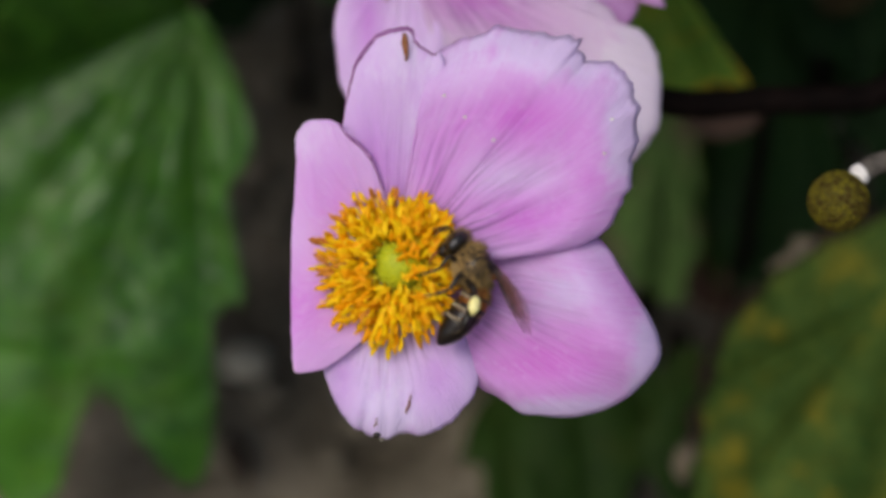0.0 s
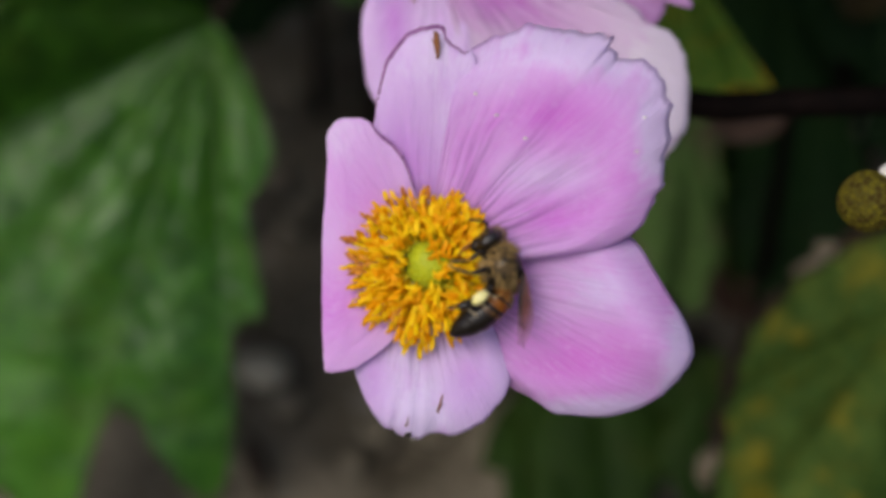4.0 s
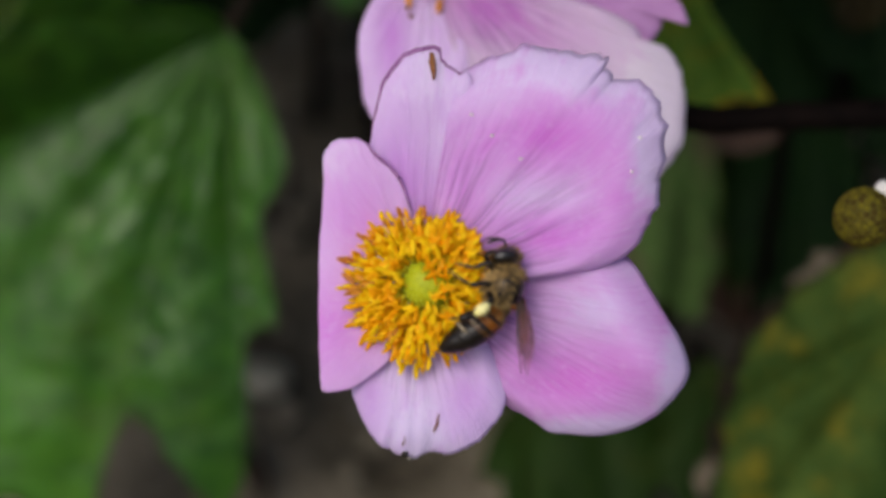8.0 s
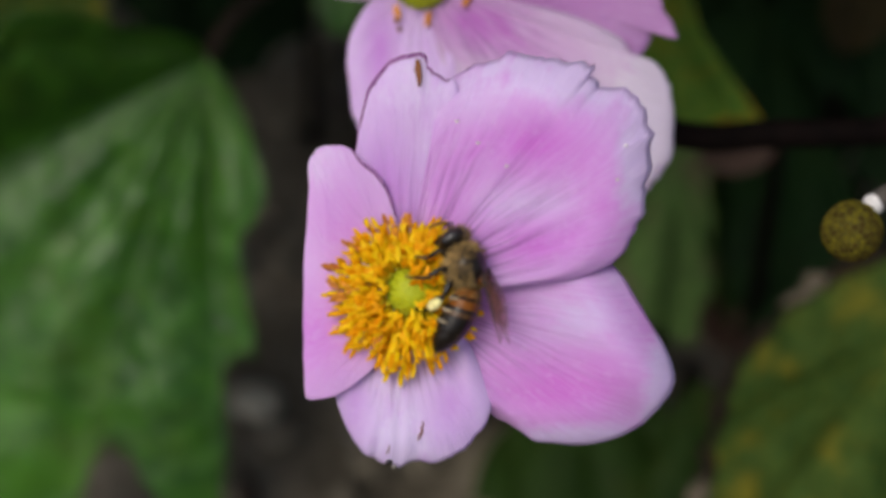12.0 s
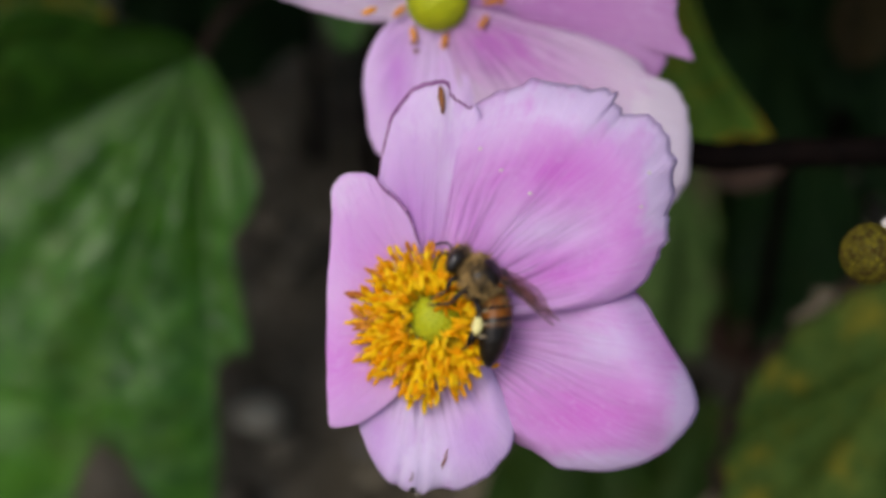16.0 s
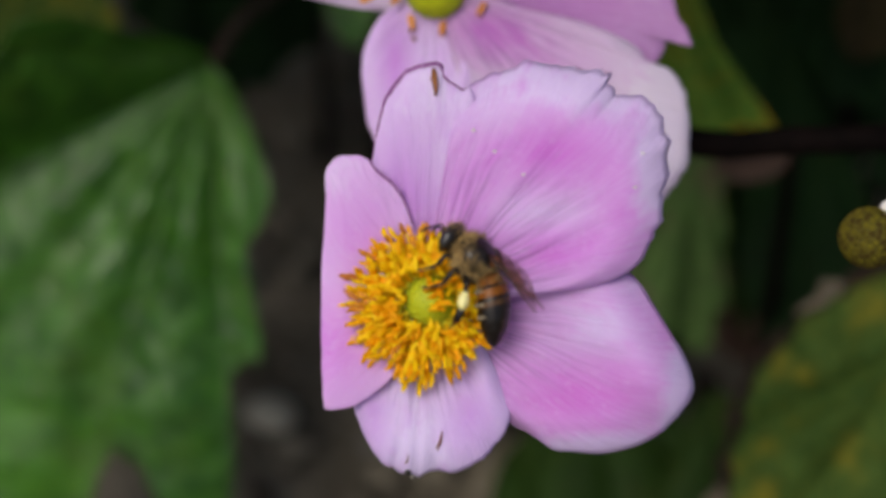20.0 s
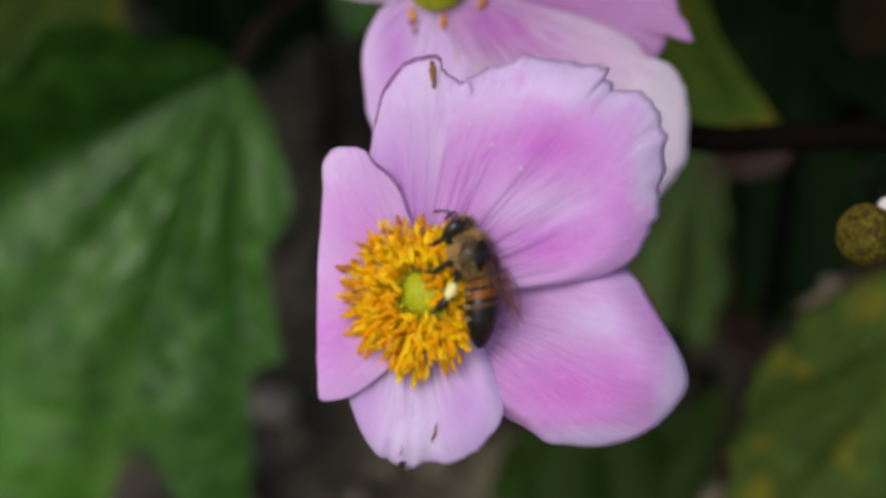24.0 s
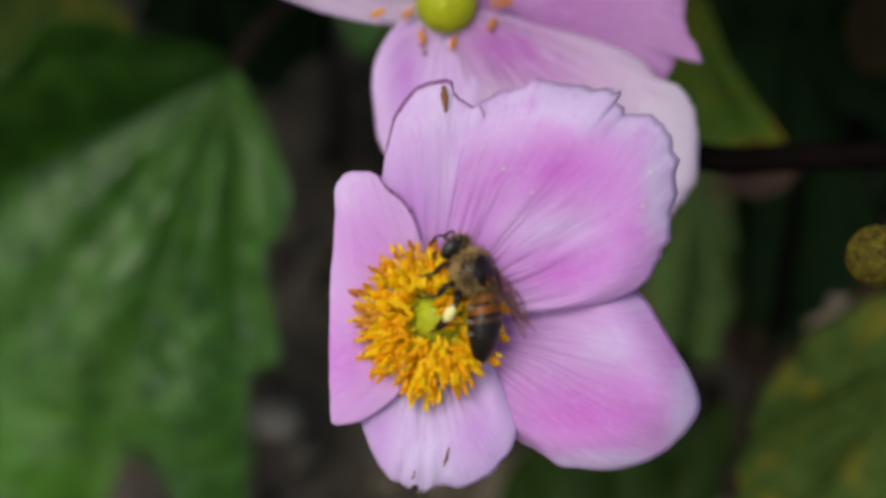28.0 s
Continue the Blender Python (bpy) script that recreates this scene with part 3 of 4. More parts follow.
def old_anemone():
    f = holder("anemone_flower", pose(0.0017, 0.0601, 0.1816, 50, 0, 0), "fading pink anemone that has dropped most stamens", "flower", "anemone flowers")
    tepal(f, "tepal", [(3, 2), (-6, 9), (-14, 10), (-21, 6), (-24, 2.5), (-21.4, .7), (-15, -1.4), (-9.5, -2.5), (-5.2, -2.5), (-2.6, -1.4)], 5, 1.3, 1.0, .6, .6, M_pet_old, "pink tepal seen edge-on", 12, .5)
    tepal(f, "tepal", [(-1.6, -1.2), (-6.0, -2.8), (-7.7, -4.9), (-8.9, -7.8), (-9.1, -10.9), (-8.8, -14), (-8.2, -17.4), (-6.5, -19.6), (-2, -20.5), (3.5, -18), (4.9, -11), (1.8, -3)], 2.4, 1.4, 1.5, 1.6, 1.0, M_pet_u, "pale lilac tepal with brown specks", 13, .8)
    tepal(f, "tepal", [(2.5, -0.6), (8, -1.5), (12.3, -3.2), (17.8, -4.2), (22.7, -6.2), (25.2, -7.8), (26.4, -9.7), (29.2, -10.3), (30.9, -13.3), (31.4, -17.9), (30.5, -22.7), (26, -27), (15, -25), (6, -19), (2.2, -9)], 2.0, 1.4, 2.0, .8, 1.4, M_pet_old, "long pink tepal with a pale folded margin", 14, .9)
    tepal(f, "tepal", [(2, -3), (14, -5.5), (24, -9.2), (26.6, -9.4), (28.3, -7.4), (29.0, -5.0), (30.5, -6.5), (31.8, -7.0), (30.9, -4.8), (29.9, -2.6), (29, 5), (24, 13), (12, 14), (3, 6)], 2.4, 1.3, 1.5, .5, -1.2, M_pet_dark, "deep mauve tepal with a pointed tip", 15, .7)
    tepal(f, "tepal", [(5, 4), (10, 14), (8, 24), (0, 27), (-8, 24), (-10, 14), (-4, 4)], 5, 1.3, 1.5, .8, .2, M_pet_old, "upright pink tepal", 16, .6)
    bm = bmesh.new()
    blob(bm, (0, 0, 2.2 * MM), (3.6 * MM, 3.6 * MM, 3.2 * MM), None, 28, 18, .05, 4)
    knob = part("carpel_knob", bm, M_knob, f, "swollen lime green knob of carpels")
    cb = bmesh.new()
    blob(cb, (0, 0, 0), (.26 * MM, .26 * MM, .28 * MM), None, 7, 5)
    first = part("carpel", cb, M_knob, knob)
    for k in range(130):
        h = 1 - 1.3 * (k + .5) / 130
        a = k * 2.39996
        s = math.sqrt(max(0, 1 - h * h))
        ob = first if k == 0 else first.copy()
        if k:
            scene.collection.objects.link(ob)
        ob.location = Vector((s * math.cos(a) * 3.62, s * math.sin(a) * 3.62, 2.2 + h * 3.22)) * MM
    r = random.Random(5)
    for x, y, z, a in ((.9, -4.9, 2.2, 1.4), (5.7, -2.6, 2.4, 1.0), (-2.9, -4.1, 2.3, 1.8), (6.6, -.2, 2.6, .2), (-8.2, -1.6, 5.0, .4), (-4.6, -1.4, 3.2, .7), (7.4, .2, 2.8, 2.4), (5.6, 1.0, 3.2, 1.7)):
        bm = bmesh.new()
        blob(bm, (0, 0, 0), (1.05 * MM, .38 * MM, .3 * MM), None, 10, 7, .25, 1.5)
        ob = part("anther", bm, M_anther_dry, f, "shrivelled orange anther")
        ob.matrix_basis = Matrix.Translation(Vector((x, y, z)) * MM) @ Matrix.Rotation(a, 4, "Z")
    for x, y in ((-2.6, -6.2), (-3.0, -5.2)):
        bm = bmesh.new()
        blob(bm, (x * MM, y * MM, 2.1 * MM), (.35 * MM, .28 * MM, .14 * MM), None, 8, 6)
        part("brown_fleck", bm, M_brown, f)
    bm = bmesh.new()
    inv = f.matrix_world.inverted()
    w = [(.0017, .0605, .181), (.003, .070, .172), (.014, .0735, .1565), (.0369, .0706, .1500), (.0501, .0720, .1489), (.0644, .0736, .1481), (.0812, .0782, .1449), (.125, .085, .09), (.135, .09, -.02)]
    pts = curve([inv @ Vector(p) for p in w], 90)
    tube(bm, pts, lambda s: (.0018 + .00012 * noise.noise((s * 40, 1, 2)) + .0005 * s), 10)
    part("stem", bm, M_stem, f, "dark brown stem bending sideways")
    return f


def seed_head():
    c = Vector((0.0517, 0.0272, 0.1688))
    f = holder("anemone_seed_head", pose(*c, 50, 0, 0), "round olive green seed head on a grey stalk", "seed head")
    bm = bmesh.new()
    blob(bm, (0, 0, 0), (3.40 * MM, 3.45 * MM, 3.4 * MM), None, 28, 18, .04, 5)
    core = part("seed_ball", bm, M_bud, f)
    cb = bmesh.new()
    blob(cb, (0, 0, 0), (.40 * MM, .33 * MM, .17 * MM), None, 8, 6, .3, 2)
    first = part("achene", cb, M_achene, core)
    for k in range(230):
        h = 1 - 2 * (k + .5) / 230
        a = k * 2.39996
        s = math.sqrt(max(0, 1 - h * h))
        d = Vector((s * math.cos(a), s * math.sin(a), h))
        ob = first if k == 0 else first.copy()
        if k:
            scene.collection.objects.link(ob)
        ob.matrix_basis = Matrix.Translation(d * 3.44 * MM) @ d.to_track_quat("Z", "Y").to_matrix().to_4x4() @ Matrix.Rotation(k * 1.7, 4, "Z")
    bm = bmesh.new()
    tube(bm, curve([(2.0 * MM, 2.4 * MM, -.4 * MM), (2.6 * MM, 3.1 * MM, -.6 * MM), (3.2 * MM, 3.5 * MM, -.8 * MM)], 8), [.0010, .0014, .0011], 12)
    part("collar", bm, M_woolly, f, "white woolly collar")
    inv = f.matrix_world.inverted()
    pts = curve([(2.8 * MM, 3.2 * MM, -.7 * MM), (4.6 * MM, 4.3 * MM, -1 * MM), (7.5 * MM, 4.6 * MM, -2 * MM), (.013, .002, -.006), inv @ Vector((.078, .05, .12)), inv @ Vector((.085, .06, -.02))], 50)
    part("stalk", tube(bmesh.new(), pts, [.0013, .0012, .0013, .0016], 10), M_stalk, f, "grey downy stalk")
    return f


# ---- leaves ----
def leaf(name, m, rim, veins, material, label, seed, relief=1.0, fold=None, droop=0.0, petiole=None, cup=0.0, margin=None, group="garden leaves", n=90, ribs=None, worn=None, stalk=None):
    """A lobed leaf. rim: control places of its outline (mm) about the place where the stalk joins; veins: angles (degrees) of
    the main veins; fold: (angle, slope) beyond which the blade turns down."""
    f = holder(name, m, label, "leaf", group)
    edge = curve([(x, y, 0) for x, y in rim], n + 1)

    def height(x, y):
        d = math.hypot(x, y)
        a = math.atan2(y, x)
        z = -droop * d * d / 60 + cup * d
        for va in veins:
            da = (a - radians(va) + PI) % (2 * PI) - PI
            z -= relief * min(d, 25) / 10 * math.exp(-(da / .10) ** 2)
            z += relief * min(d, 25) / 16 * math.exp(-(da / .26) ** 2)
            if relief > 1.5 and abs(da) < .19:
                z += .20 * min(1, d / 12) * min(1, abs(da) / .05) * math.sin((d * math.cos(da) - 1.2 * abs(d * math.sin(da))) * 2 * PI / 7.5)
        if fold:
            fa = radians(fold[0])
            s = -x * math.sin(fa) + y * math.cos(fa)
            if s * fold[2] > 0:
                z -= fold[1] * abs(s)
        z += relief * .8 * noise.noise((x * .09 + seed, y * .09, 1)) + relief * .5 * noise.noise((x * .3 + seed, y * .3, 4))
        return z

    def at(u, v):
        e = edge[min(int(round(u * n)), n)]
        t = 1 + (.05 * noise.noise((u * 34, seed, 2)) + .035 * (1 - 2 * abs((u * 26) % 1 - .5))) * v ** 4
        x, y = e.x * v * t, e.y * v * t
        return Vector((x, y, height(x, y))) * MM
    blade = part("blade", sheet(bmesh.new(), at, n, 70 if relief > 1.5 else 34), material, f)
    thicken(blade, .0004)
    for va in veins:
        a = radians(va)
        reach = max((e.length for e in edge if abs((math.atan2(e.y, e.x) - a + PI) % (2 * PI) - PI) < .12), default=20) * .9
        pts = [Vector((math.cos(a) * reach * k / 14, math.sin(a) * reach * k / 14, 0)) for k in range(1, 15)]
        pts = [Vector((p.x, p.y, height(p.x, p.y) + .12)) * MM for p in pts]
        part("vein", tube(bmesh.new(), pts, [.0005, .0003, .0001], 6), ribs or material, f)
    if margin:
        u0, u1, r = margin
        pts = []
        for k in range(60):
            u = u0 + (u1 - u0) * k / 59
            p = at(u, 1.0)
            pts.append(p + Vector((noise.noise((u * 30, 1, seed)), noise.noise((u * 30, 5, seed)), .6 + noise.noise((u * 30, 9, seed)))) * r * .5)
        rag = tube(bmesh.new(), pts, lambda s: r * (.7 + .9 * noise.noise((s * 13, 3, seed))), 9, .7)
        if worn:
            part("worn_margin", rag, worn, f, "yellowed ragged leaf margin")
        else:
            part("curled_margin", rag, M_dry, f, "dry brown curled leaf margin")
        for k0, k1 in () if worn else ((11, 20), (52, 59)):
            q = [p + Vector((-.3, .2, .5)) * r for p in pts[k0:k1]]
            part("pale_scar", tube(bmesh.new(), q, [r * .3, r * 1.1, r * .9, r * .3], 9, .6), M_dry_pale, f, "pale tan dried edge")
    if petiole:
        inv = m.inverted()
        pts = [Vector((0, 0, -.0003))] + [inv @ Vector(p) for p in petiole]
        part("petiole", tube(bmesh.new(), curve(pts, 40), [.0013, .0014, .0016, .0018], 9), stalk or M_stem, f, "brown leaf stalk")
    return f


ground()
clods()
for x, y, s, lab in ((-0.0339, 0.1686, 0.0060, "pale rounded pebble half sunk in dark soil"), (-0.012, 0.16, 0.003, "small grey pebble on dark soil"), (-0.05, 0.12, 0.0028, "small grey pebble on dark soil"), (0.02, 0.13, 0.003, "small grey pebble on dark soil")):
    pebble(x, y, s, lab)

main_flower, leaning_stamens = anemone()
old_anemone()
seed_head()

def keep(rim, fa, slope, far):
    """Draws in the places of a folded-up part, so that the outline stays the same when seen square on."""
    fa = radians(fa)
    out = []
    for x, y in rim:
        lift = slope * max(0.0, x * math.sin(fa) - y * math.cos(fa))
        out.append((x * (1 - lift / far), y * (1 - lift / far)))
    return out


LOBED = [(1, -.6), (2.5, -2.6), (5.3, -7.6), (8.2, -15.6), (10.0, -21.7), (9.5, -26.2), (6.5, -30.7), (3.0, -34.7), (2.5, -36.7), (4.0, -39.7), (6.5, -45.7), (8.2, -48.7), (7.5, -51.8), (4.5, -52.6), (2.5, -53.8), (1.7, -57.8), (2.5, -63.8), (2.0, -70.8), (1.5, -77.8), (-1.5, -86), (-7.5, -81), (-11.5, -75.8), (-13.5, -70.3), (-17.0, -67.8), (-20.0, -69.8), (-22.6, -73.8), (-25, -82), (-31, -92), (-38, -86), (-42, -83), (-52, -84), (-58, -63), (-52, -47), (-60, -28), (-50, -14), (-40.5, -5.4), (-35.5, -.4), (-29.8, 4.6), (-21.9, 6.0), (-15.4, 4.6), (-2.5, 3.1), (-.6, .8)]
LOBED = keep(LOBED, -153, 1.9, 370)
LEAF_AT = pose(-0.0345, 0.1454, 0.1090, 50, 0, 0)
big_leaf = leaf("anemone_leaf", LEAF_AT, LOBED, [-88, -108, -128, -152, 178], M_leaf, "large lobed green leaf hanging with its tip down", 21, 1.6, (-153, -1.9, -1), 0.10, [(-.0303, .1598, .1088), (-.0233, .1809, .1030), (-.0147, .2114, .0927), (-.005, .24, .05), (0, .245, -.02)], ribs=M_vein, stalk=M_petiole)

OVAL = [(1, -1), (8, -6), (13, -15), (14, -26), (9, -38), (0, -47), (-8, -38), (-13, -26), (-12, -14), (-7, -5), (-1, -1)]
TRI = [(1, -.5), (9, -2), (17, -9), (14, -13), (18, -20), (13, -24), (10, -33), (4, -35), (0, -44), (-5, -34), (-11, -32), (-13, -23), (-18, -19), (-14, -12), (-16, -8), (-8, -2), (-1, -.5)]
leaf("anemone_leaf", pose(.0850, .1010, .0870, 50, 0, 0), [(2, 13), (-7.5, 10.6), (-12.3, 9.0), (-18, 5.2), (-23.6, .2), (-27.4, -3.6), (-31.0, -9.8), (-33.0, -15), (-34.6, -24), (-35.6, -32), (-30, -42), (-10, -48), (8.5, -42), (21, -24), (21, -5), (13, 8), (2.2, 12.9)], [-150, -125, -95, -60, -20], M_leaf_y, "yellowing green leaf with a dry brown curled margin", 31, 1.7, None, .05, [(.095, .13, .07), (.10, .15, .03), (.10, .15, -.02)], 0, (0.05, 0.57, .0020))
leaf("anemone_leaf", pose(.0385, .1275, .1421, 50, 0, 0), [(3, -1), (5.4, -3.6), (8.9, -12.4), (13.4, -19), (17.6, -26.4), (14, -25), (11, -25.8), (6.4, -27), (0, -26), (-5.5, -19), (-4.5, -5.5), (-1, -1)], [-62, -80, -100], M_leaf_o, "yellow-green leaf with a worn lower edge", 32, .7, None, .05, [(.03, .15, .16), (.02, .19, .13), (.01, .2, -.02)], 0, (.30, .62, .0005), worn=M_gold)
leaf("anemone_leaf", pose(.0520, .1605, .0785, 45, 0, 12), [(2, 1), (5, -3), (3.5, -9), (4, -15), (2, -20), (3, -26), (-1, -30), (-3, -37), (-8, -34), (-14, -28), (-19, -14), (-15, -1), (-4, 3)], [-80, -100, -125], M_leaf_e, "dull grey-green leaf fading to brown", 33, 1.3, None, .15, [(.055, .175, .05), (.055, .18, -.02)])
leaf("withered_leaf", pose(.0580, .1625, .0600, 40, 0, 20), [(1, -1), (8, -6), (11, -16), (5, -27), (-5, -25), (-9, -12), (-5, -2)], [-90, -60], M_leaf_b, "withered red-brown leaf hanging near the soil", 34, 1.0, None, .3, [(.05, .165, .02), (.05, .165, -.02)])
leaf("withered_leaf", pose(.0625, .1230, .1078, 50, 0, 0) @ pose(0, 0, 0, 0, 0, -80), [(1, -1), (3.4, -4), (3.0, -10), (0, -14), (-3, -9), (-3, -4)], [-90], M_leaf_b, "curled pinkish brown leaf tip", 35, .8, None, .3, [(.066, .140, .07), (.066, .150, -.02)])
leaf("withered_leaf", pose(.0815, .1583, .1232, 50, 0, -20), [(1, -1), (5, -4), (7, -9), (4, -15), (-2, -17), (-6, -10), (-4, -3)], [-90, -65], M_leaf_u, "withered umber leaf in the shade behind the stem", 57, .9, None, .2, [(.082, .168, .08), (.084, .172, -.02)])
leaf("anemone_leaf", pose(-.066, .166, .120, 50, 0, -30), TRI, [-60, -90, -120], M_leaf_y, "yellowish green leaf behind the large leaf", 36, .8, None, .1, [(-.068, .18, .09), (-.07, .18, -.02)])
leaf("anemone_leaf", pose(-.0135, .186, .1085, 55, 0, 0), [(1, -.5), (4, -3), (5, -9), (2.5, -15), (-.5, -17.5), (-4, -14), (-5.5, -8), (-4, -3), (-1, -.5)], [-90], M_leaf, "small green leaf tip above dark soil", 37, .6, None, .1, [(-.010, .195, .09), (-.010, .2, -.02)])
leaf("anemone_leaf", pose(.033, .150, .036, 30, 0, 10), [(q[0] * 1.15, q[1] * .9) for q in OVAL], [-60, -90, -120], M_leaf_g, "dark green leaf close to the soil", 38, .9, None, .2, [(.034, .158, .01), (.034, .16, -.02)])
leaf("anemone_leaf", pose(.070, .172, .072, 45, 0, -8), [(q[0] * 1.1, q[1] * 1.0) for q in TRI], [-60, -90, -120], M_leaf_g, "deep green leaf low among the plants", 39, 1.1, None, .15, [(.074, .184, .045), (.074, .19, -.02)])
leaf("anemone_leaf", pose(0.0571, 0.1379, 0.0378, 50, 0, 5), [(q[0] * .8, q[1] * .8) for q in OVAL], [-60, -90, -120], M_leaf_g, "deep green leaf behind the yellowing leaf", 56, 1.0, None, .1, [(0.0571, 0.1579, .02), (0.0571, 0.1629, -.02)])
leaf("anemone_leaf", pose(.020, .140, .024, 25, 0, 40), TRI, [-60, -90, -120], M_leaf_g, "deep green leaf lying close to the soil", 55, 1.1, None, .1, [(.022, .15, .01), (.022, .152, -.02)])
# leaves that fill the background gaps, with the shade painted into their green
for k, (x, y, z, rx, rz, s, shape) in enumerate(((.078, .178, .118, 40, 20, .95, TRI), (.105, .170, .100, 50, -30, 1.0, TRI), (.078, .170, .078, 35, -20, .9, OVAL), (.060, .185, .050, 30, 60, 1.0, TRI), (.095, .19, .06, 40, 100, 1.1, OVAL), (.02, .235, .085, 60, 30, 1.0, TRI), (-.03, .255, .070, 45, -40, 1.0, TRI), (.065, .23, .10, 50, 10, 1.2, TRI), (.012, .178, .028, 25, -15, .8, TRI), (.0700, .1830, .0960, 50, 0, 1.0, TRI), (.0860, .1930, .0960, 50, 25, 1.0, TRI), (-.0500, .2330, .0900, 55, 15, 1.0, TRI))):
    leaf("anemone_leaf", pose(x, y, z, rx, 0, rz), [(a * s, b * s) for a, b in shape], [-60, -90, -120], M_leaf_shade, "dark green leaf with deep shade in its colour", 40 + k, 1.0, None, .15, [(x + .004, y + .012, z * .6), (x + .004, y + .016, -.02)])


def canopy():
    """Unseen leaves, as of taller plants behind, added above to shade what lies under them."""
    r = random.Random(17)
    bm = bmesh.new()
    edge = curve([(x, y, 0) for x, y in TRI], 33)
    for k in range(620):
        x, y = r.uniform(-.30, .40), r.uniform(.10, .60)
        low = max(.06, .3225 - .654 * (y + .158)) + .08
        z = low + r.uniform(0, .35) ** 1.3
        if (x < .02 and y < .15) or (x < -.02 and z < .2 and y < .24):
            continue
        m = Matrix.Translation((x, y, z)) @ Euler((r.uniform(-.7, .5), r.uniform(-.5, .5), r.uniform(0, 6.3))).to_matrix().to_4x4()
        s = r.uniform(1.5, 2.6) * MM

        def at(u, v):
            e = edge[min(int(round(u * 32)), 32)]
            return m @ Vector((e.x * v * s, e.y * v * s, -.004 * v * v + .002 * noise.noise((e.x * v * .1, e.y * v * .1, k))))
        sheet(bm, at, 32, 5)
    # more unseen leaves, added to darken the top of the large leaf
    for k in range(30):
        x, y = r.uniform(-.15, -.05), r.uniform(.09, .15)
        m = Matrix.Translation((x, y, .3225 - .654 * (y + .158) + r.uniform(.060, .12))) @ Euler((r.uniform(-.4, .4), r.uniform(-.4, .4), r.uniform(0, 6.3))).to_matrix().to_4x4()
        s = r.uniform(1.0, 1.6) * MM

        def over(u, v):
            e = edge[min(int(round(u * 32)), 32)]
            return m @ Vector((e.x * v * s, e.y * v * s, -.004 * v * v))
        sheet(bm, over, 32, 5)
    ob = part("shade_foliage", bm, M_leaf_shade)
    thicken(ob, .0004)
    tagged(ob, "unseen dark green leaves added overhead to shade the background", "foliage", kind="stuff")

    st = bmesh.new()
    # unseen stalks, added so that the shading leaves do not float
    for k in range(26):
        x, y = r.uniform(-.28, .38), r.uniform(.38, .58)
        tube(st, curve([(x, y, -.02), (x + r.uniform(-.02, .02), y, .15), (x + r.uniform(-.05, .05), y + r.uniform(-.06, .02), .34), (x + r.uniform(-.1, .1), y + r.uniform(-.14, .05), .5)], 14), [.003, .002, .0012], 7)
    tagged(part("shade_stalks", st, M_stem), "thin dark stalks added to carry the unseen shading leaves", "foliage", kind="stuff")


canopy()

